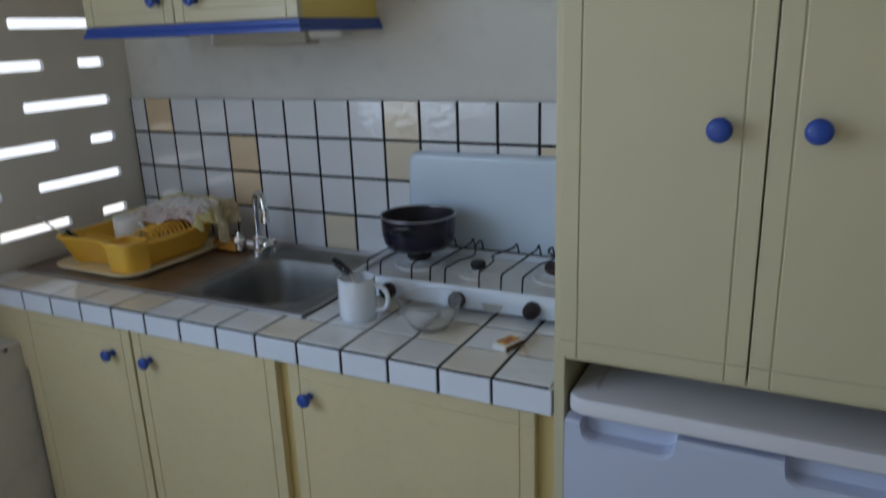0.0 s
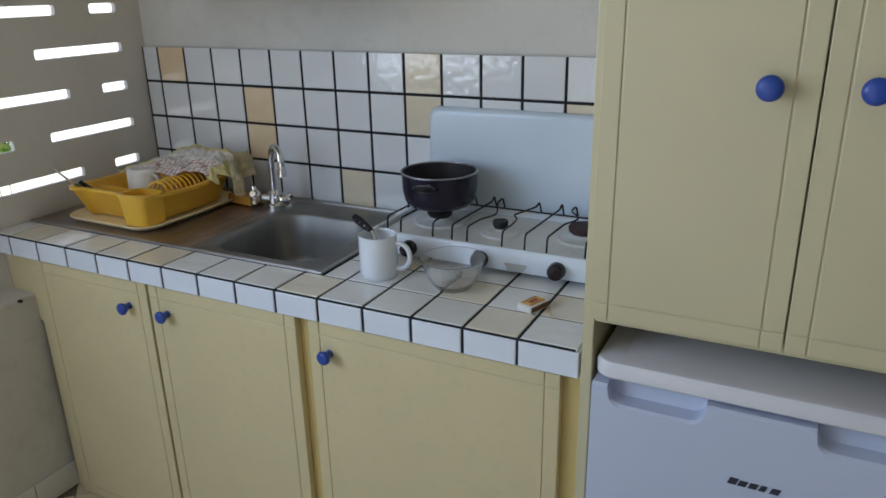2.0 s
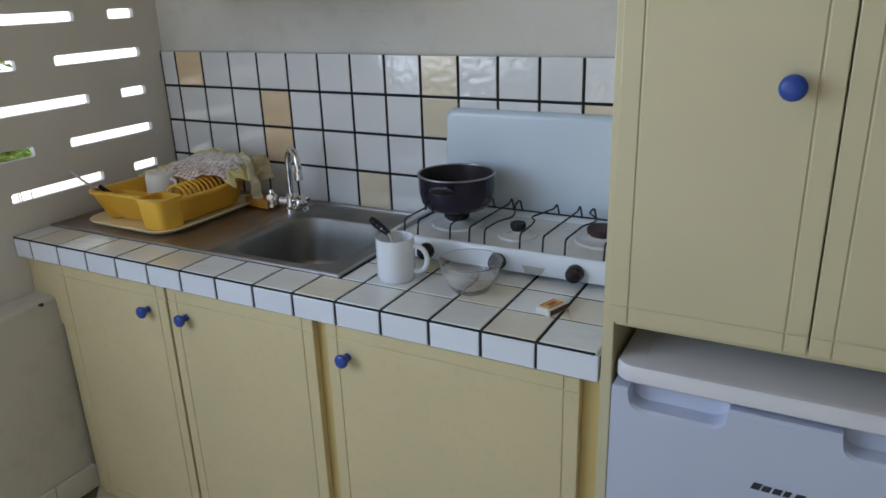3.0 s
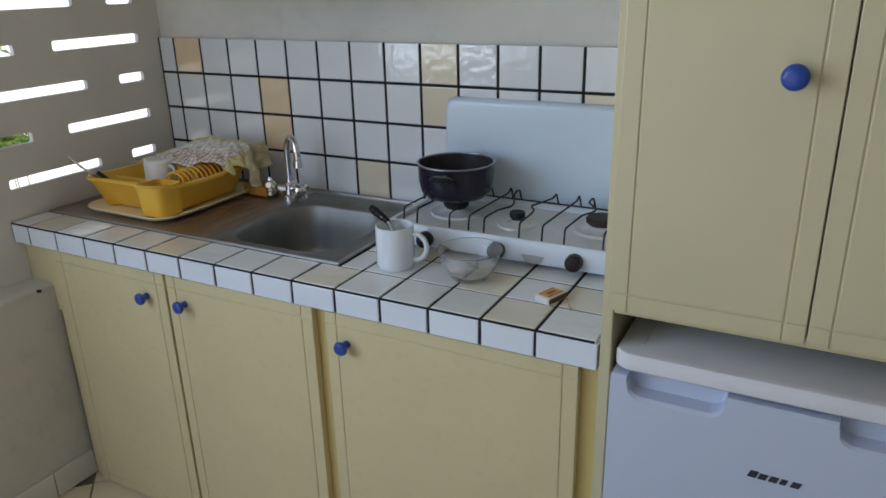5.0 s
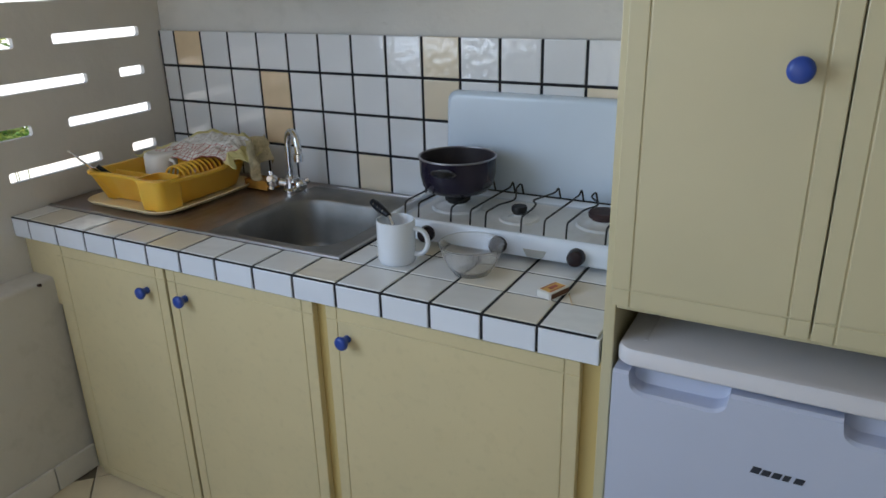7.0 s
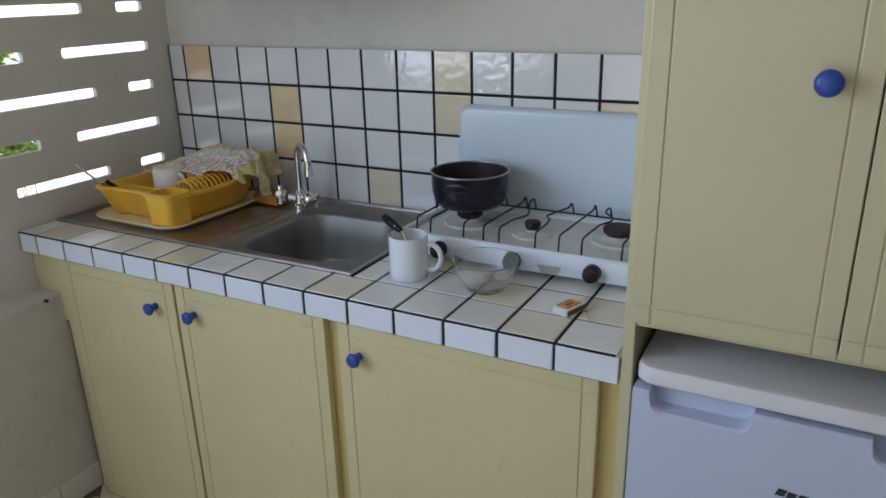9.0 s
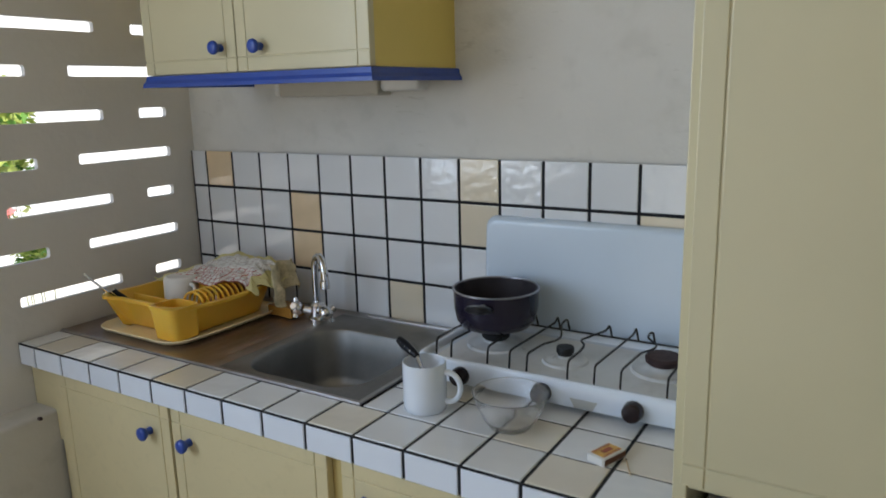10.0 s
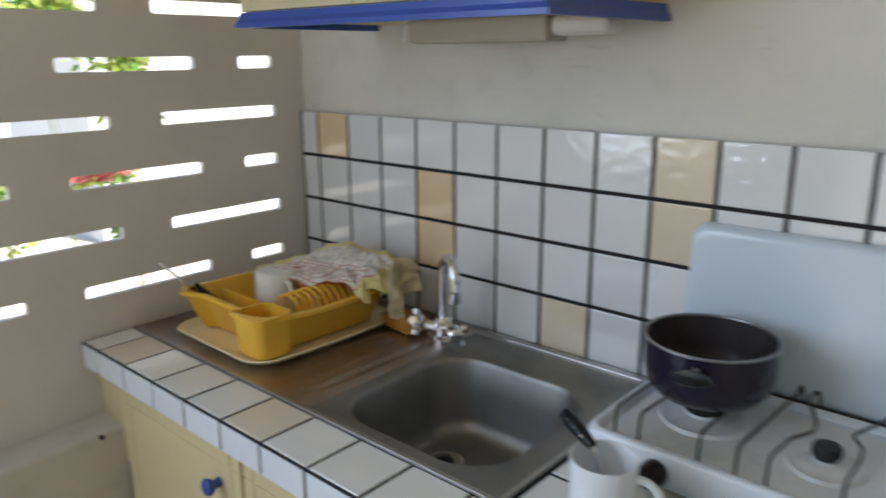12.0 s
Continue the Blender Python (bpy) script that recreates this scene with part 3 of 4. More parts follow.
def fridge_door():
    """A door slab whose top edge dips into two finger recesses."""
    bm = bmesh.new()
    ztop, zbot, yf, yb = 0.736, 0.05, -0.606, -0.5625
    dip, a0, a1 = 0.034, FX0 + 0.028, FX0 + 0.180
    b0, b1 = FX1 - 0.180, FX1 - 0.028

    def edge():
        yield FX0
        for s, e in ((a0, a1), (b0, b1)):
            turn = [0.026 * (1 - math.cos(radians(9 * k))) for k in range(11)]
            yield s - 0.002
            yield from (s + w for w in turn)
            yield from (e - w for w in reversed(turn))
            yield e + 0.002
        yield FX1

    def height(x, low):
        for s, e in ((a0, a1), (b0, b1)):
            if s <= x <= e:
                k = min(1.0, min(x - s, e - x) / 0.026)
                return ztop - low * (0.35 + 0.65 * math.sqrt(max(0.0, 1 - (1 - k) ** 2)))
        return ztop

    xs = list(edge())
    rows = [[bm.verts.new((x, yb, zbot)) for x in xs], [bm.verts.new((x, yb, ztop)) for x in xs], [bm.verts.new((x, yb - 0.012, height(x, dip * 0.9))) for x in xs],
            [bm.verts.new((x, yf + 0.005, height(x, dip))) for x in xs], [bm.verts.new((x, yf, height(x, dip) - 0.005)) for x in xs], [bm.verts.new((x, yf, zbot + 0.005)) for x in xs], [bm.verts.new((x, yf + 0.005, zbot)) for x in xs]]
    for a, b in zip(rows, rows[1:] + rows[:1]):
        for i in range(len(xs) - 1):
            bm.faces.new((a[i], a[i + 1], b[i + 1], b[i]))
    bm.faces.new([r[0] for r in rows])
    bm.faces.new([r[-1] for r in rows][::-1])
    return bm


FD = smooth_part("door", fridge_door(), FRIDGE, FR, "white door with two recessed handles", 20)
# maker's mark, as plain strokes
bm = bmesh.new()
for n, (w, h) in enumerate(((0.014, 0.014), (0.013, 0.012), (0.013, 0.012), (0.010, 0.012), (0.014, 0.012))):
    x = 1.840 + n * 0.0155
    made = bmesh.ops.create_cube(bm, size=1, matrix=pose(x + w / 2, -0.6066, 0.608 + h / 2) @ Matrix.Diagonal((w * 0.92, 0.0016, h * 0.85, 1)))
    for v in made["verts"]:
        v.co.x += (v.co.z - 0.612) * 0.35
part("maker_mark", bm, LOGO, FD, "small dark raised maker's mark")

# worktop core: dark bed for the tiles, open under the sink
TOP = thing("worktop", "white and cream tiled kitchen worktop with black joints", "worktop")
part("bed", boxes((0.001, 1.5765, -0.5812, -0.468, 0.7225, 0.7736), (0.972, 1.5765, -0.4678, 0.002, 0.7225, 0.7736)), GROUT, TOP, "black grout bed")
SPLASH = tagged(part("backsplash", boxes((0.001, 1.587, -0.0012, 0.0115, 0.72, 1.1990)), GROUT), "white glazed tile backsplash with cream accents and black joints", "backsplash", kind="structure")

# sink
SINK = thing("sink", "stainless steel inset sink with a drainboard", "sink")
SX0, SX1, SY0, SY1, SZ = 0.012, 0.978, -0.477, -0.008, 0.7805
bm = bmesh.new()
bc, bh = (0.767, -0.289), (0.161, 0.158)
hole = rrect(*bc, *bh, 0.085, SZ - 0.001, 8)
BX0 = 0.582
h = holed(bm, BX0, SX1 - 0.008, SY0 + 0.008, SY1 - 0.03, hole, SZ - 0.001, 8)
prev = h
for inset, dz, rad in ((0.003, 0.004, 0.083), (0.006, 0.012, 0.081), (0.014, 0.06, 0.076), (0.022, 0.115, 0.070), (0.030, 0.134, 0.062), (0.046, 0.143, 0.05), (0.10, 0.146, 0.03)):
    ring = [bm.verts.new(p) for p in rrect(*bc, bh[0] - inset, bh[1] - inset, rad, SZ - dz, 8)]
    for i in range(len(ring)):
        j = (i + 1) % len(ring)
        bm.faces.new((prev[i], prev[j], ring[j], ring[i]))
    prev = ring
bm.faces.new(prev)
smooth_part("bowl", bm, STEEL_BOWL, SINK, angle=45)
# rim that stands a little proud, and the ridge behind the bowl
bm = bmesh.new()
box(bm, SX0, SX1, SY0, SY0 + 0.0085, 0.7757, SZ + 0.0012, bevel=0.001)
box(bm, SX1 - 0.0085, SX1, SY0 + 0.0085, SY1, 0.7757, SZ + 0.0012, bevel=0.001)
box(bm, SX0, SX1 - 0.0085, SY1 - 0.0085, SY1, 0.7757, SZ + 0.0012, bevel=0.001)
part("rim", bm, STEEL, SINK)
bm = box(bmesh.new(), BX0, SX1 - 0.009, SY1 - 0.030, SY1 - 0.009, SZ - 0.003, SZ - 0.001)
box(bm, 0.66, SX1 - 0.03, -0.032, -0.020, SZ - 0.002, SZ + 0.004, bevel=0.002)
part("back_ledge", bm, STEEL, SINK)
# drainboard with ridges, built as one sheet of strips
bm = bmesh.new()
xs = [SX0 + 0.0005 + (BX0 - SX0 - 0.0005) * i / 96 for i in range(97)]
ys = [SY0 + 0.009, SY0 + 0.05, SY0 + 0.075, SY1 - 0.11, SY1 - 0.085, SY1 - 0.009]
grid = []
for y in ys:
    inside = SY0 + 0.06 < y < SY1 - 0.1
    grid.append([bm.verts.new((x, y, SZ - 0.001 - (0.0022 + 0.0009 * math.cos(x * 2 * math.pi / 0.030) if inside and 0.10 < x < 0.55 else 0.0))) for x in xs])
for a, b in zip(grid, grid[1:]):
    for i in range(96):
        bm.faces.new((a[i], a[i + 1], b[i + 1], b[i]))
smooth_part("drainboard", bm, STEEL_DRAIN, SINK, "ridged steel drainboard with a brown ceiling reflection in its colour", 60)
dm = pose(0.698, -0.268, SZ - 0.1462)
smooth_part("drain", lathe([(0.036, 0.0), (0.036, 0.002), (0.030, 0.003), (0.026, 0.001), (0.004, 0.0005)], 24, m=dm, cap0=False), CHROME, SINK)
smooth_part("plug_hole", lathe([(0.019, 0.0008), (0.018, 0.0016), (0.002, 0.0016)], 20, m=dm), BLACK, SINK)

# tap
TAP = thing("tap", "chrome mixer tap with two cross handles and a swan neck", "tap", (0.555, -0.105, SZ))
smooth_part("base", lathe([(0.026, 0.0), (0.026, 0.006), (0.019, 0.012), (0.017, 0.030), (0.020, 0.040), (0.014, 0.048)], 24), CHROME, TAP)
neck = [(0, 0, 0.040), (0, 0, 0.135)] + [(0.031 * (1 - math.cos(a)), -0.018 * (1 - math.cos(a)), 0.135 + 0.040 * math.sin(a)) for a in [math.pi * i / 12 for i in range(1, 13)]] + [(0.062, -0.036, 0.118)]
smooth_part("spout", tube(neck, 0.0095, 12), CHROME, TAP)
smooth_part("nozzle", lathe([(0.0125, 0.0), (0.0125, 0.020), (0.010, 0.022)], 16, m=pose(0.062, -0.036, 0.100)), CHROME, TAP)
for sx, name in ((-1, "handle"), (1, "handle")):
    bm = tube([(0, 0, 0.022), (sx * 0.032, -0.014, 0.026)], 0.011, 12)
    m = pose(sx * 0.050, -0.024, 0.030, 90, 0, sx * 58)
    lathe([(0.013, -0.014), (0.017, -0.010), (0.019, 0.0), (0.014, 0.012), (0.005, 0.016)], 16, bm, m)
    for k in range(4):
        a = k * math.pi / 2 + 0.5
        tube([m @ Vector((0.010 * math.cos(a), 0.010 * math.sin(a), 0.002)), m @ Vector((0.026 * math.cos(a), 0.026 * math.sin(a), 0.004))], [0.0075, 0.0085], 8, bm)
    smooth_part(name, bm, CHROME, TAP, "chrome cross handle", 50)

# stove
ST = thing("gas_stove", "white enamel three-burner table gas stove, lid raised", "stove")
X0, X1, YF, YB, ZS = 1.000, 1.564, -0.318, -0.045, 0.836
bm = bmesh.new()
rings = [rrect((X0 + X1) / 2, (YF + YB) / 2, (X1 - X0) / 2 - o, (YB - YF) / 2 - o, 0.022, z) for o, z in ((0.002, ZC + 0.011), (0.0, ZC + 0.015), (0.0, ZS - 0.006), (0.003, ZS - 0.001), (0.008, ZS), (0.014, ZS - 0.004), (0.017, ZS - 0.012), (0.03, ZS - 0.013))]
loops(bm, rings, True, True, True)
smooth_part("body", bm, ENAMEL_BODY, ST, angle=50)
for fx in (X0 + 0.03, X1 - 0.03):
    for fy in (YF + 0.03, YB - 0.03):
        part("foot", lathe([(0.014, ZC), (0.012, ZC + 0.0125)], 12, m=pose(fx, fy, 0)), BLACK, ST)
ZT = ZS - 0.0125
part("hob_tray", box(bmesh.new(), X0 + 0.031, X1 - 0.031, YF + 0.031, YB - 0.031, ZT - 0.001, ZT + 0.001), ENAMEL_WORN, ST, "stained white enamel tray")
BURN = ((1.112, -0.172, 0.030, 0.062), (1.280, -0.198, 0.0175, 0.046), (1.464, -0.160, 0.034, 0.062))
for bx, by, br, pr in BURN:
    m = pose(bx, by, ZT + 0.001)
    smooth_part("drip_pan", lathe([(pr, 0.0), (pr * 0.95, 0.005), (pr * 0.80, 0.003), (pr * 0.6, 0.006), (br * 0.9, 0.010), (br * 0.85, 0.014)], 32, m=m), ENAMEL_WORN, ST)
    cap = smooth_part("burner", lathe([(br * 0.80, 0.013), (br * 0.85, 0.018), (br, 0.0195), (br * 1.03, 0.028), (br * 0.94, 0.0315), (br * 0.3, 0.0325)], 28, m=m), RUSTED if br > 0.033 else IRON, ST, "dark iron burner cap")
ZW = ZT + 0.038


def bent(points, r=0.0022, rad=0.010):
    """Round the corners of a wire."""
    pts = [Vector(p) for p in points]
    out = [pts[0]]
    for a, b, c in zip(pts, pts[1:], pts[2:]):
        ra = min(rad, (a - b).length / 2.2, (c - b).length / 2.2)
        p, q = b + (a - b).normalized() * ra, b + (c - b).normalized() * ra
        for k in range(5):
            s = k / 4
            out.append(p * (1 - s) ** 2 + b * 2 * s * (1 - s) + q * s * s)
    return tube(out + [pts[-1]], r, 6)


GRID = part("pan_support", bent([(X0 + 0.028, YB - 0.024, ZW - 0.018), (X1 - 0.028, YB - 0.024, ZW - 0.018)]), IRON, ST, "black wire pan support")
yb, yf = YB - 0.024, YF + 0.030
for (bx, by, br, pr) in BURN:
    s = 0.052
    # two bent wires that reach to the flame, each with a peak at the back
    part("wire", bent([(bx - 0.043, yf, ZT + 0.002), (bx - 0.043, yf + 0.004, ZW), (bx - 0.038, by - 0.022, ZW), (bx - s * 0.42, by + 0.012, ZW), (bx - s * 0.45, by + 0.036, ZW), (bx - s - 0.002, yb - 0.016, ZW), (bx - s + 0.006, yb - 0.004, ZW + 0.010), (bx - s + 0.010, yb, ZW - 0.016)]), IRON, GRID)
    part("wire", bent([(bx + 0.040, yf, ZT + 0.002), (bx + 0.040, yf + 0.004, ZW), (bx + 0.041, by - 0.024, ZW), (bx + s * 0.70, by + 0.010, ZW), (bx + s * 0.36, by + 0.034, ZW), (bx + s * 0.86, yb - 0.014, ZW), (bx + s * 0.92, yb - 0.004, ZW + 0.010), (bx + s, yb, ZW - 0.016)]), IRON, GRID)
for wx in (1.206, 1.378):
    part("wire", bent([(wx - 0.006, yf, ZT + 0.002), (wx - 0.006, yf + 0.004, ZW), (wx + 0.004, yb - 0.012, ZW), (wx + 0.006, yb - 0.004, ZW + 0.012), (wx + 0.010, yb, ZW - 0.016)]), IRON, GRID)
for wx in (X0 + 0.034, X1 - 0.034):
    part("wire", bent([(wx, yf, ZT + 0.002), (wx, yf + 0.004, ZW), (wx, yb, ZW - 0.004), (wx, yb + 0.002, ZW - 0.018)]), IRON, GRID)

# raised lid
bm = bmesh.new()
LX0, LX1, LZ0, LZ1 = 1.012, 1.562, 0.829, 1.074


def lid_ring(o, d):
    ring = rrect((LX0 + LX1) / 2, (LZ0 + LZ1) / 2, (LX1 - LX0) / 2 - o, (LZ1 - LZ0) / 2 - o, 0.024, 0)
    return [Vector((p.x, -0.045 + d + (p.y - LZ0) * 0.06, p.y)) for p in ring]


loops(bm, [lid_ring(0.016, 0.0), lid_ring(0.0105, 0.0), lid_ring(0.0075, 0.0010), lid_ring(0.0035, 0.0045), lid_ring(0.0010, 0.0100), lid_ring(0, 0.016), lid_ring(0, 0.023), lid_ring(0.003, 0.025)], True, True, True)
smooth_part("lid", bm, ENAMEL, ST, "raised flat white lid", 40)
for hx_ in (1.09, 1.50):
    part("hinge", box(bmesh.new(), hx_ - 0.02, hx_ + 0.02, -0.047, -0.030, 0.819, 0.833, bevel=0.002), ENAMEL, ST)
for kx in (1.110, 1.284, 1.456):
    kb = smooth_part("control_knob", lathe([(0.018, 0.0), (0.0187, 0.004), (0.0172, 0.018), (0.0155, 0.022), (0.006, 0.0235)], 24, m=pose(kx, YF, 0.806, 90, 0, 0)), KNOB_DARK, ST, "dark brown round control knob", 35)
bm = box(bmesh.new(), 1.338, 1.390, YF - 0.0012, YF + 0.0005, 0.788, 0.805)
for v in bm.verts:
    if v.co.z < 0.79:
        v.co.x += 0.009 if v.co.x < 1.36 else -0.009
part("name_plate", bm, GREY_PLATE, ST, "small grey maker's plate")

# saucepan
PAN = thing("saucepan", "dark aubergine enamel saucepan on the first burner", "saucepan", (1.112, -0.170, ZW + 0.003))
smooth_part("body", lathe([(0.0558, 0.0000), (0.0725, 0.0058), (0.0837, 0.0194), (0.0888, 0.0436), (0.0902, 0.0834)], 48, cap1=False), POT, PAN, angle=60)
smooth_part("inside", lathe([(0.0897, 0.0849), (0.0870, 0.0839), (0.0846, 0.0436), (0.0791, 0.0213), (0.0651, 0.0087), (0.0019, 0.0058)], 48, cap0=False), POT_IN, PAN, angle=60)
smooth_part("rim", lathe([(0.0897, 0.0829), (0.0925, 0.0844), (0.0921, 0.0868), (0.0879, 0.0868), (0.0874, 0.0839)], 48, cap0=False, cap1=False), POT_RIM, PAN, "thin bare metal rim", 60)
bm = bmesh.new()
rings = []
for s, wx, hz in ((0.083, 0.010, 0.006), (0.096, 0.014, 0.007), (0.108, 0.025, 0.009), (0.128, 0.028, 0.010), (0.146, 0.024, 0.009), (0.156, 0.012, 0.006)):
    ring = []
    for k in range(14):
        a = 2 * math.pi * k / 14
        ring.append(Vector((wx * math.cos(a), -s, 0.062 + (s - 0.09) * 0.30 + hz * math.sin(a))))
    rings.append(ring)
loops(bm, rings, True, True, True)
hd = smooth_part("handle", bm, BLACK, PAN, "short black handle", 50)
hd.matrix_basis = pose(0, 0, 0, 0, 0, 12)
smooth_part("rivet", lathe([(0.006, 0.0), (0.005, 0.003), (0.001, 0.004)], 12, m=pose(0, 0, 0, 0, 0, 12) @ pose(0.0, -0.098, 0.072)), POT_RIM, PAN)

# mug with a utensil
MUGT = thing("mug", "plain white mug on the tiled worktop", "mug", (1.093, -0.425, ZC))
smooth_part("body", lathe([(0.036, 0.0), (0.0395, 0.003), (0.041, 0.012), (0.041, 0.092), (0.0405, 0.0945), (0.0385, 0.0945), (0.0375, 0.092), (0.037, 0.012), (0.030, 0.007), (0.002, 0.006)], 40), MUG, MUGT, angle=60)
pts = [(0.039, 0, 0.076)] + [(0.040 + 0.030 * math.sin(a) ** 0.8, 0, 0.048 + 0.029 * math.cos(a)) for a in [math.pi * (0.08 + 0.84 * i / 12) for i in range(13)]] + [(0.039, 0, 0.020)]
hm = smooth_part("handle", tube(pts, 0.0055, 10), MUG, MUGT, angle=60)
hm.matrix_basis = pose(0, 0, 0, 0, 0, 12)
UT = thing("kitchen_knife", "black-handled kitchen knife standing in the mug", "knife", (1.093, -0.425, ZC))
a, b, c = Vector((0.020, 0.004, 0.010)), Vector((-0.022, 0.010, 0.096)), Vector((-0.076, 0.031, 0.114))
smooth_part("handle", tube([b, b.lerp(c, 0.3), b.lerp(c, 0.7), c], [0.0060, 0.0085, 0.0100, 0.0075], 10), BLACK, UT)
part("blade", tube([a, b], [0.003, 0.005], 6), CHROME, UT)
for s in (0.35, 0.6, 0.85):
    p = b.lerp(c, s) + Vector((0.003, -0.0085, 0.002))
    part("rivet", lathe([(0.0022, 0), (0.0015, 0.0012)], 8, m=Matrix.Translation(p) @ pose(0, 0, 0, 90, 0, 12)), CHROME, UT)

# clear bowl
BOWL = thing("bowl", "clear glass bowl on the tiled worktop", "bowl", (1.266, -0.418, ZC + 0.0004))
smooth_part("glass", lathe([(0.032, 0.0), (0.037, 0.0015), (0.050, 0.020), (0.060, 0.042), (0.0655, 0.061), (0.0672, 0.0635), (0.0664, 0.065), (0.0645, 0.0635), (0.0585, 0.043), (0.0485, 0.0215), (0.036, 0.0042), (0.002, 0.0035)], 48), GLASS, BOWL, angle=60)

# matchbox and match
MB = thing("matchbox", "small matchbox with a yellow printed label, lying flat", "matchbox", (1.452, -0.449, ZC + 0.0005), -20)
part("sleeve", box(bmesh.new(), -0.0175, 0.0175, -0.0265, 0.0265, 0.0, 0.014, bevel=0.0006, seg=1), CARD, MB)
part("label", boxes((-0.0130, 0.0130, -0.0225, 0.0225, 0.0141, 0.0145)), MATCH_LABEL, MB, "yellow label")
part("print", boxes((-0.012, -0.0095, -0.021, 0.021, 0.0145, 0.0148), (0.0095, 0.012, -0.021, 0.021, 0.0145, 0.0148), (-0.005, 0.005, -0.010, 0.012, 0.0145, 0.0148)), MATCH_RED, MB, "red print")
part("striker", box(bmesh.new(), 0.0176, 0.018, -0.0255, 0.0255, 0.002, 0.012), STRIKE, MB)
part("drawer", box(bmesh.new(), -0.0155, 0.0155, -0.0285, -0.0268, 0.001, 0.013), CARD, MB)
MT = thing("match", "spent wooden match beside the matchbox", "match", (1.492, -0.462, ZC + 0.0008), 25)
part("stick", box(bmesh.new(), -0.001, 0.001, -0.024, 0.022, 0.0, 0.002), MATCHWOOD, MT)
part("head", box(bmesh.new(), -0.0014, 0.0014, 0.0221, 0.026, 0.0, 0.0026, bevel=0.0006), BLACK, MT)

# ---- dish rack and what lies in it ----
RX, RY, RZ = 0.258, -0.260, SZ + 0.0035


def dense(ring, n=5):
    """More points along the outline."""
    out = []
    for p, q in zip(ring, ring[1:] + ring[:1]):
        out += [p.lerp(q, k / n) for k in range(n)] if (p - q).length > 0.05 else [p]
    return out


def rack_skin(rows, bulges, dent=0.0):
    rings = []
    for (hx, hy, r, z, w), b in zip(rows, bulges):
        base = dense(rrect(0, 0, hx, hy, r, z, 8), 14)
        ring = []
        for p in base:
            # the short front is hollowed between the corner and the cutlery pot
            near = max(0.0, 1 - abs(p.x + 0.022) / 0.085) if p.y < -hy * 0.9 else 0.0
            hollow = dent * min(1.0, near * 4.5)
            ring.append(Vector((p.x + math.copysign(b * max(0.0, 1 - (p.y / hy) ** 2), p.x), p.y + hollow, p.z + w * (p.y / hy) ** 2 - 0.25 * hollow * (z > 0.05))))
        rings.append(ring)
    return rings


DR = thing("drip_tray", "cream plastic drip tray under the dish rack", "tray", (RX, RY, SZ - 0.0015), -1)
bm = bmesh.new()
loops(bm, rack_skin([(0.131, 0.163, 0.04, 0.0, 0), (0.148, 0.179, 0.045, 0.006, 0), (0.155, 0.186, 0.048, 0.014, 0), (0.153, 0.184, 0.047, 0.016, 0), (0.146, 0.177, 0.045, 0.009, 0), (0.125, 0.158, 0.04, 0.004, 0)], [0.012] * 6), True, True, True)
smooth_part("tray", bm, TRAY, DR, angle=50)

RK = thing("dish_rack", "yellow plastic dish rack on the drainboard", "dish rack", (RX, RY, SZ + 0.004), -1)
bm = bmesh.new()
loops(bm, rack_skin([(0.108, 0.140, 0.04, 0.0, 0), (0.117, 0.150, 0.042, 0.006, 0), (0.139, 0.172, 0.045, 0.070, 0.010), (0.145, 0.178, 0.047, 0.073, 0.010), (0.145, 0.178, 0.047, 0.080, 0.010), (0.135, 0.168, 0.043, 0.080, 0.010), (0.113, 0.146, 0.040, 0.008, 0), (0.103, 0.136, 0.038, 0.005, 0)], [0.0, 0.004, 0.014, 0.016, 0.016, 0.013, 0.004, 0.0], 0.032), True, True, True)
smooth_part("basket", bm, RACK, RK, angle=50)
# cutlery pot in one corner, and a partition
bm = bmesh.new()
hx2, hy2 = 0.047, 0.043
loops(bm, [rrect(0.092, -0.120, hx2 * 0.9, hy2 * 0.9, 0.02, 0.003), rrect(0.106, -0.134, hx2, hy2, 0.022, 0.088), rrect(0.106, -0.134, hx2 - 0.004, hy2 - 0.004, 0.02, 0.088), rrect(0.092, -0.120, hx2 * 0.8, hy2 * 0.8, 0.018, 0.012)], True, True, True)
smooth_part("cutlery_pot", bm, RACK, RK, angle=50)
part("partition", box(bmesh.new(), -0.13, 0.05, -0.078, -0.074, 0.007, 0.072, bevel=0.0015), RACK, RK)
for n in range(12):
    y = -0.060 + n * 0.016
    part("rib", bent([(0.030, y, 0.006), (0.050, y + 0.004, 0.086), (0.080, y + 0.006, 0.098), (0.112, y + 0.004, 0.086), (0.126, y, 0.060)], 0.0033, 0.03), RACK, RK)

cupt = thing("plastic_cup", "frosted white plastic cup turned upside down in the dish rack", "cup", (0.226, -0.262, RZ + 0.007))
smooth_part("body", lathe([(0.0375, 0.008), (0.041, 0.0), (0.044, 0.001), (0.0455, 0.006), (0.0435, 0.098), (0.041, 0.105), (0.035, 0.108), (0.031, 0.1065), (0.002, 0.106)], 36, cap0=False), CUPM, cupt, angle=60)
smooth_part("handle", tube([(0.041, -0.004, 0.090), (0.062, -0.010, 0.088), (0.070, -0.012, 0.070), (0.066, -0.011, 0.040), (0.044, -0.004, 0.030)], [0.005, 0.0045, 0.0045, 0.0045, 0.005], 10), CUPM, cupt)

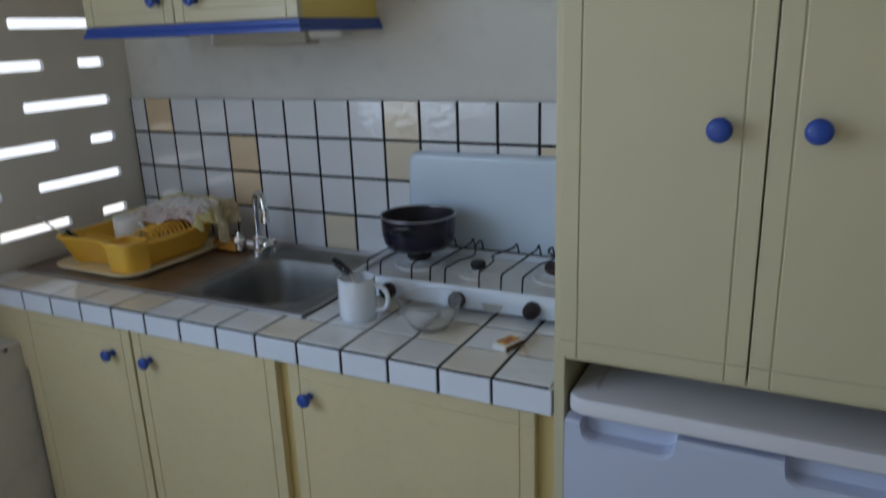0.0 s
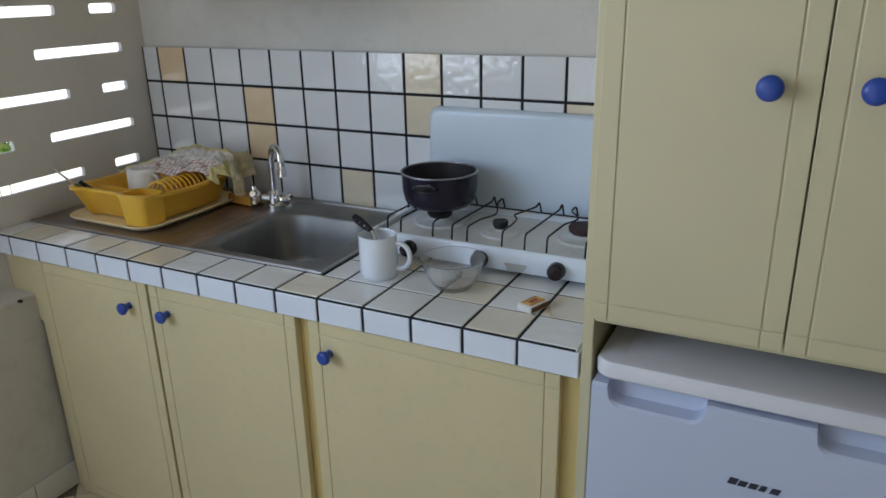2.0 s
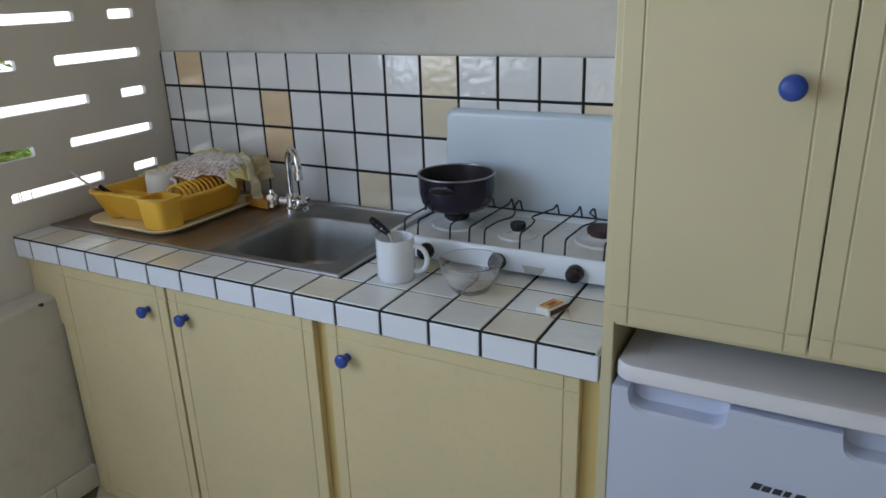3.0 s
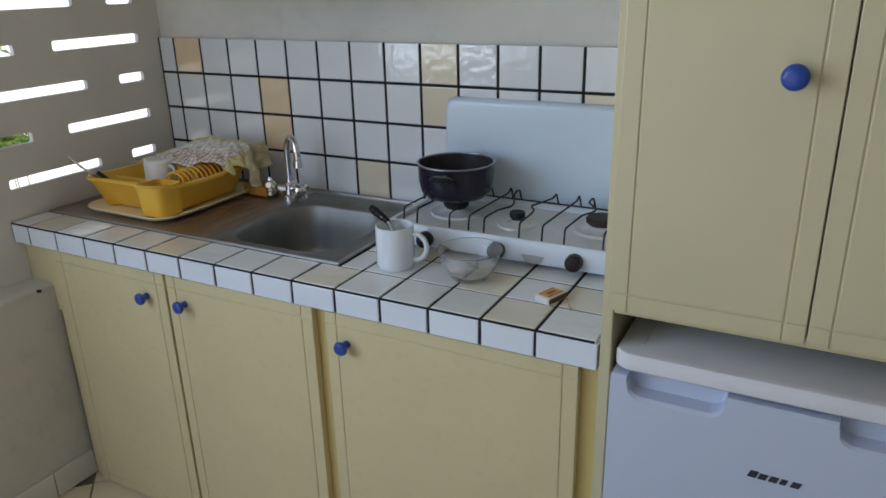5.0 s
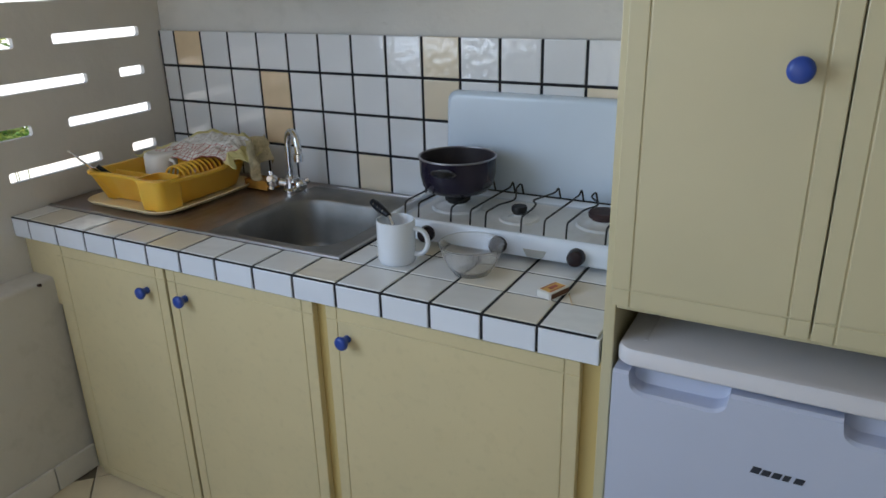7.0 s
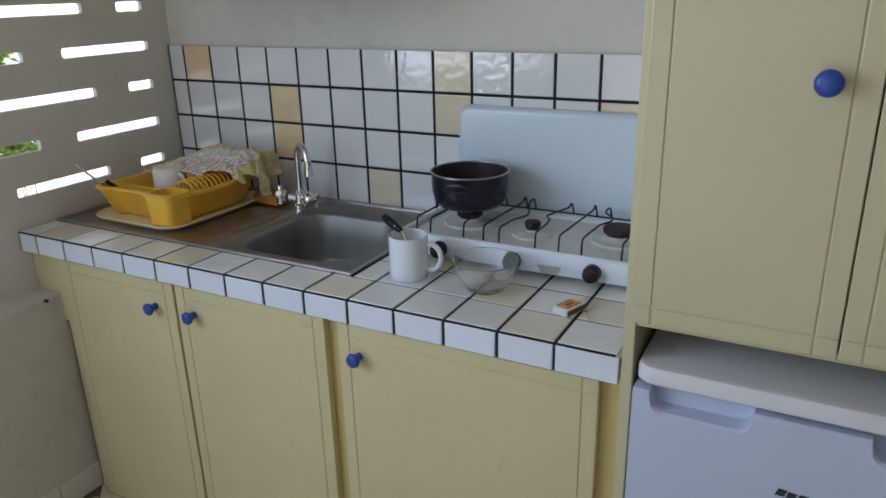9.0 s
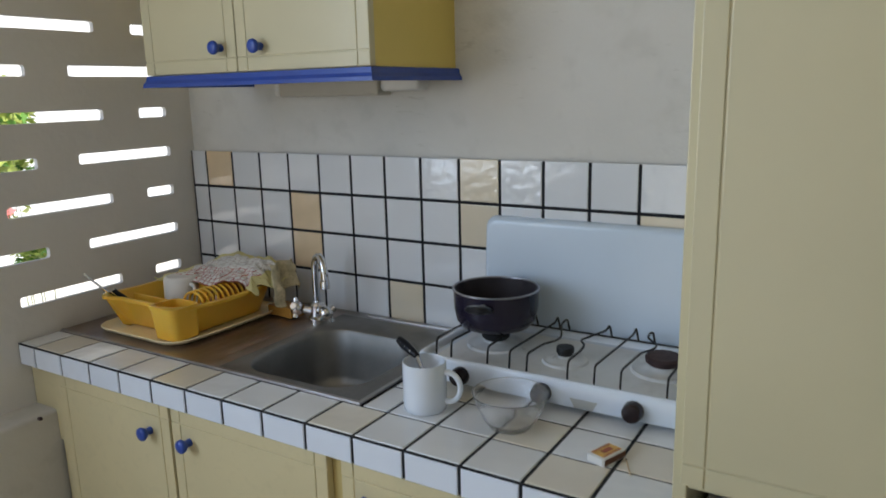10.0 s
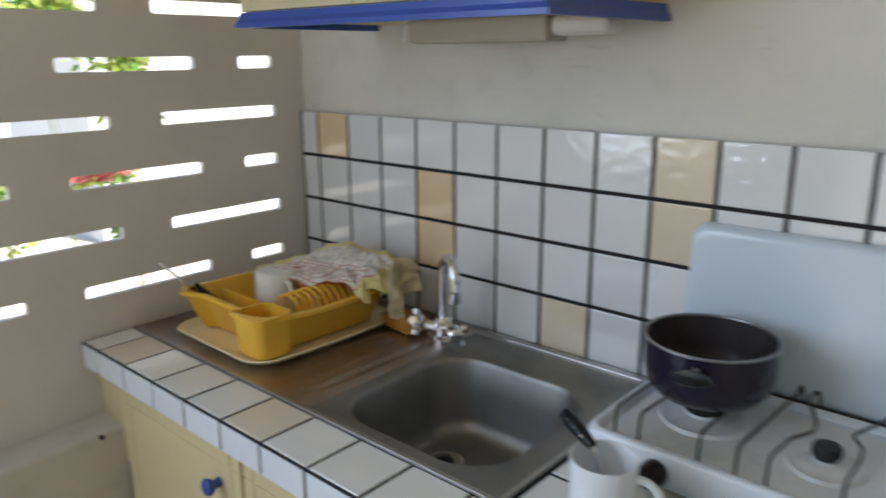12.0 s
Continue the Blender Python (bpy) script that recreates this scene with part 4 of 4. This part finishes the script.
# plates standing on edge
def plate(at, tilt, r):
    ob = thing("plate", "orange glazed plate standing on edge in the rack", "plate", group="plates in the dish rack")
    ob.matrix_basis = pose(*at, 90 + tilt, 0, 6)
    smooth_part("dish", lathe([(r * 0.55, 0.0), (r * 0.62, 0.003), (r * 0.96, 0.014), (r, 0.017), (r * 0.97, 0.019), (r * 0.60, 0.007), (0.002, 0.006)], 40), TERRACOTTA, ob, angle=60)
    return ob


for n in range(5):
    plate((0.318 + 0.004 * n, -0.195 + n * 0.020, RZ + 0.008 + 0.052), -12 + 2.5 * n, 0.050 + 0.002 * (n % 3))


# checked towel draped over the plates, hanging down at the tap's side
def towel():
    nu, nv = 64, 56
    bm = bmesh.new()
    uvl = bm.loops.layers.uv.new("UVMap")
    rows = []
    for j in range(nv + 1):
        v = j / nv
        row = []
        for i in range(nu + 1):
            u = i / nu
            x = 0.165 + 0.285 * u
            back, front = -0.195 + 0.115 * min(1, u / 0.35), -0.262 + 0.010 * math.sin(9 * u) - 0.032 * max(0.0, 1 - u / 0.32) + 0.045 * max(0.0, min(1.0, (u - 0.35) / 0.4))
            y = front + (back - front) * v
            over = max(0.0, u - 0.72) / 0.28
            rise = min(1.0, u / 0.35)
            z = 0.894 + 0.021 * rise * rise * (3 - 2 * rise) + 0.012 * v * rise - 0.030 * (1 - v) ** 2 * rise
            z -= 0.062 * over ** 1.3 * (0.35 + 0.55 * v)
            x -= 0.012 * over ** 2
            flap = max(0.0, 0.14 - v) / 0.14 * max(0.0, 1 - abs(u - 0.80) / 0.16)
            z -= 0.004 * flap
            p = Vector((x, y, z))
            p.z += noise.noise(Vector((u * 5.0, v * 4.5, 1.7))) * 0.009 + noise.noise(Vector((u * 13 + v * 6, v * 6 - u * 4, 4.2))) * 0.008 + noise.noise(Vector((u * 25, v * 17, 2.2))) * 0.004 + 0.005 * math.sin(20 * v + 9 * u) * over
            p.x += 0.008 * noise.noise(Vector((u * 3, v * 7, 9.1))) + 0.010 * over * math.sin(15 * v + 1)
            p.y += 0.010 * noise.noise(Vector((u * 6, v * 4, 6.1)))
            row.append(bm.verts.new(p))
        rows.append(row)
    for j in range(nv):
        for i in range(nu):
            f = bm.faces.new((rows[j][i], rows[j][i + 1], rows[j + 1][i + 1], rows[j + 1][i]))
            for lp, (a, b) in zip(f.loops, ((i, j), (i + 1, j), (i + 1, j + 1), (i, j + 1))):
                lp[uvl].uv = (a / nu, b / nv)
    return bm


TW = tagged(part("tea_towel", towel(), CLOTH, smooth=True), "checked white tea towel with yellow border draped over dishes", "towel")
TW.modifiers.new("thickness", "SOLIDIFY").thickness = 0.003
# the hanging, folded yellowish end of the towel
bm = bmesh.new()
uvl = bm.loops.layers.uv.new("UVMap")
rows = []
for j in range(25):
    v = j / 24
    row = []
    for i in range(33):
        u = i / 32
        x = 0.438 + 0.013 * math.sin(u * 9.5) + 0.016 * v + 0.010 * noise.noise(Vector((u * 5, v * 4, 3)))
        y = -0.150 + 0.085 * u + 0.01 * v * math.sin(9 * u)
        z = 0.925 - 0.115 * v * (0.8 + 0.2 * math.sin(5 * u + 1)) + 0.006 * noise.noise(Vector((u * 4, v * 6, 8)))
        row.append(bm.verts.new((x, y, z)))
    rows.append(row)
for j in range(24):
    for i in range(32):
        f = bm.faces.new((rows[j][i], rows[j][i + 1], rows[j + 1][i + 1], rows[j + 1][i]))
        for lp, (a, b) in zip(f.loops, ((i, j), (i + 1, j), (i + 1, j + 1), (i, j + 1))):
            lp[uvl].uv = (0.01 + 0.12 * a / 32, 0.2 + 0.6 * b / 24)
end = part("hanging_end", bm, TAN_CLOTH, TW, "crumpled tan border", smooth=True)
end.modifiers.new("thickness", "SOLIDIFY").thickness = 0.003

# cutlery that sticks out of the rack
KN = thing("table_knife", "steel table knife leaning in the dish rack", "knife")
smooth_part("blade", tube([(0.150, -0.350, 0.815), (0.120, -0.410, 0.880), (0.104, -0.452, 0.932)], [0.004, 0.0035, 0.0025], 6), CHROME, KN)
SP = thing("spatula", "black-handled kitchen tool leaning in the dish rack", "utensil")
smooth_part("handle", tube([(0.190, -0.335, 0.800), (0.150, -0.372, 0.848), (0.132, -0.396, 0.880)], [0.006, 0.0075, 0.006], 8), BLACK, SP)
smooth_part("head", tube([(0.225, -0.30, 0.792), (0.190, -0.335, 0.800)], [0.004, 0.006], 6), BLACK, SP)

# block of wood behind the rack
WB = thing("wooden_block", "small brown varnished wooden block beside the tap", "block", (0.456, -0.110, SZ + 0.0004), -6)
part("block", box(bmesh.new(), -0.052, 0.040, -0.026, 0.026, 0.0, 0.027, bevel=0.003), WOOD, WB)

# nail on the ledge
NL = thing("nail", "rusty nail stub in the plastered ledge", "nail", (0.086, -0.604, 0.602))
part("stub", lathe([(0.004, 0.0), (0.005, 0.010), (0.003, 0.012)], 10, m=pose(0, 0, 0, 0, 80, 0)), RUSTED, NL)


# ---- outdoors ----
def leaves(count, centre, size, leaf, mats, seed, flat=0.5):
    """A crown of many small bent leaves, uneven, with gaps."""
    rnd = random.Random(seed)
    bm = bmesh.new()
    lumps = [Vector((rnd.uniform(-1, 1), rnd.uniform(-1, 1), rnd.uniform(-1, 1))) for _ in range(16)]
    for _ in range(count):
        c = rnd.choice(lumps) + Vector((rnd.gauss(0, 0.25), rnd.gauss(0, 0.25), rnd.gauss(0, 0.25)))
        p = Vector(centre) + Vector((c.x * size[0], c.y * size[1], c.z * size[2]))
        m = Matrix.Translation(p) @ Euler((rnd.uniform(-1, 1), rnd.uniform(-1, 1), rnd.uniform(0, 6.28))).to_matrix().to_4x4()
        s = leaf * rnd.uniform(0.6, 1.3)
        q = [bm.verts.new(m @ Vector(v)) for v in ((0, 0, 0), (s * 0.28, s * 0.4, s * 0.06), (0, s, -s * 0.12), (-s * 0.28, s * 0.4, s * 0.06))]
        k = rnd.randrange(len(mats))
        for f in (bm.faces.new((q[0], q[1], q[2])), bm.faces.new((q[0], q[2], q[3]))):
            f.material_index = k
    return bm


def bush(at, size, count, leaf, seed, label, flowers=0):
    b = thing("bush", label, "bush", (at[0], at[1], -0.35))
    h = at[2] + 0.35
    bm = bmesh.new()
    rnd = random.Random(seed + 50)
    for n in range(3):
        a = rnd.uniform(0, 6.28)
        tube([(0, 0, 0), (0.2 * size[0] * math.cos(a), 0.2 * size[1] * math.sin(a), h * 0.5), (0.6 * size[0] * math.cos(a), 0.6 * size[1] * math.sin(a), h)], [0.0025, 0.002, 0.0015], 6, bm)
    tagged(part("stem", bm, BARK, b), kind="stuff")
    tagged(part("crown", leaves(count, (0, 0, h), size, leaf, (LEAF, LEAF_PALE, LEAF_PALE), seed), (LEAF, LEAF_PALE, LEAF_PALE), b), kind="stuff")
    if flowers:
        bm = bmesh.new()
        for _ in range(flowers):
            p = Vector((rnd.uniform(0.2, 1.0) * size[0], rnd.uniform(-1, 1) * size[1], h + rnd.uniform(-0.6, 0.6) * size[2]))
            for k in range(5):
                m = Matrix.Translation(p) @ pose(0, 0, 0, 30, 40, 72 * k)
                q = [bm.verts.new(m @ Vector(v)) for v in ((0, 0, 0), (0.03, 0.045, 0.02), (0, 0.08, 0.0), (-0.03, 0.045, 0.02))]
                bm.faces.new(q)
        tagged(part("flowers", bm, FLOWER, b, "red blossoms"), kind="stuff")
    return b


bush((-1.4, 0.23, 1.18), (0.14, 0.10, 0.20), 700, 0.055, 3, "sunlit green garden bush behind the pierced wall")
bush((-2.2, 0.42, 0.76), (0.12, 0.12, 0.05), 160, 0.06, 5, "low garden bush with red blossoms", 26)
bush((-2.6, 0.45, 1.57), (0.18, 0.20, 0.07), 300, 0.07, 11, "light green shrub reaching up to the slits")
bush((-2.5, 0.14, 0.60), (0.15, 0.12, 0.16), 420, 0.06, 8, "pale green low garden shrub")
bush((-3.4, -0.40, 1.62), (0.3, 0.30, 0.14), 420, 0.08, 17, "thin green shrub in the garden")
bush((-0.72, -0.085, 0.825), (0.05, 0.055, 0.04), 300, 0.035, 23, "sunlit yellow-green shrub low beside the pierced wall")
HOUSE_T = thing("neighbour_house", "white neighbouring house wall in full sun", "house", (-5.2, 3.2, -0.35))
part("wall", boxes((-2.0, 0.0, -1.5, 4.0, 0.0, 3.4)), HOUSE, HOUSE_T)
part("roof", boxes((-2.2, 0.25, -1.75, 4.2, 3.402, 3.56)), CONCRETE, HOUSE_T)

# ---- tiles, piece by piece ----
tile_data = {}


def tile_mesh(w, h, mat, thick=0.0065):
    """A glazed tile with a softened edge; its face looks to +z."""
    key = (round(w, 4), round(h, 4), mat.name)
    if key not in tile_data:
        bm = bmesh.new()
        e = 0.0022
        rows = [[(-w / 2, -h / 2, 0), (w / 2, -h / 2, 0), (w / 2, h / 2, 0), (-w / 2, h / 2, 0)]]
        rows.append([(x, y, thick - 0.0016) for x, y, _ in rows[0]])
        rows.append([(x - math.copysign(e * 0.45, x), y - math.copysign(e * 0.45, y), thick - 0.0004) for x, y, _ in rows[0]])
        rows.append([(x - math.copysign(e, x), y - math.copysign(e, y), thick) for x, y, _ in rows[0]])
        loops(bm, [[Vector(p) for p in r] for r in rows], True, True, True)
        me = bpy.data.meshes.new("tile")
        bmesh.ops.recalc_face_normals(bm, faces=bm.faces)
        bm.to_mesh(me)
        bm.free()
        me.materials.append(mat)
        tile_data[key] = me
    return tile_data[key]


tilt = random.Random(7)


def lay(parent, w, h, mat, m, wobble=0.35):
    ob = new("tile", tile_mesh(w, h, mat))
    ob.parent = parent
    ob.matrix_basis = m @ pose(0, 0, 0, tilt.uniform(-wobble, wobble), tilt.uniform(-wobble, wobble), tilt.choice((0, 180)))
    return ob


J = 0.0070
# backsplash: columns from the pierced wall to the tall cabinet, four rows from the top
cols = [0.003] + [0.065 + 0.108 * i for i in range(15)]
cols = [c for c in cols if c < 1.58] + [1.586]
ROWH = 0.1072
accent = {(1, 0): OCHRE, (4, 1): OCHRE, (4, 2): OCHRE, (9, 0): CREAM, (9, 1): CREAM, (7, 3): CREAM, (13, 1): CREAM}
for c, (xa, xb) in enumerate(zip(cols, cols[1:])):
    for r in range(4):
        zt = ZC + 4 * ROWH - r * ROWH
        lay(SPLASH, xb - xa - J, ROWH - J, accent.get((c, r), TILE), pose((xa + xb) / 2, 0.0035, zt - ROWH / 2, 90, 0, 0))
# worktop: front row, then the rows beside the sink; and the upright edge
J = 0.0060
fx = [0.002] + [0.070 + 0.10785 * k for k in range(14)] + [1.582]
for k, (xa, xb) in enumerate(zip(fx, fx[1:])):
    mat = CREAM_TOP if k - 1 in (0, 4, 8, 12) else TILE_TOP
    lay(TOP, xb - xa - J, 0.1005, mat, pose((xa + xb) / 2, -0.5269, 0.7690), 0.25)
    lay(TOP, xb - xa - J * (k < 14), 0.0490, TILE_EDGE, pose((xa + xb + (0.0035 if k == 14 else 0)) / 2, -0.5775, 0.7462, 90, 0, 0), 0.25)
part("edge_strip", box(bmesh.new(), 1.5768, 1.5840, -0.5770, -0.30, 0.7225, 0.7690, bevel=0.001), TILE_EDGE, TOP)
rx = [0.9795] + [x for x in fx if x > 1.0]
ry = [-0.475, -0.367, -0.259, -0.151, -0.043, 0.001]
for j, (ya, yb_) in enumerate(zip(ry, ry[1:])):
    for xa, xb in zip(rx, rx[1:]):
        k = round((xb - 0.07) / 0.10785) - 1
        mat = CREAM_TOP if (j, k) in ((0, 11), (0, 13), (1, 9)) else TILE_TOP
        lay(TOP, xb - xa - J, yb_ - ya - J, mat, pose((xa + xb) / 2, (ya + yb_) / 2, 0.7690), 0.25)
# floor tiles, laid on the diagonal
for i in range(-16, 17):
    for j in range(-16, 17):
        x, y = 0.13 + (i - j) * 0.2135, -0.60 + (i + j) * 0.2135 - 0.2135
        if 0.0 < x < 2.95 and -3.25 < y < -0.3:
            ob = new("tile", tile_mesh(0.298, 0.298, FLOORTILE, 0.0080))
            ob.parent = FLOOR
            ob.matrix_basis = pose(x, y, -0.0082, 0, 0, 45)
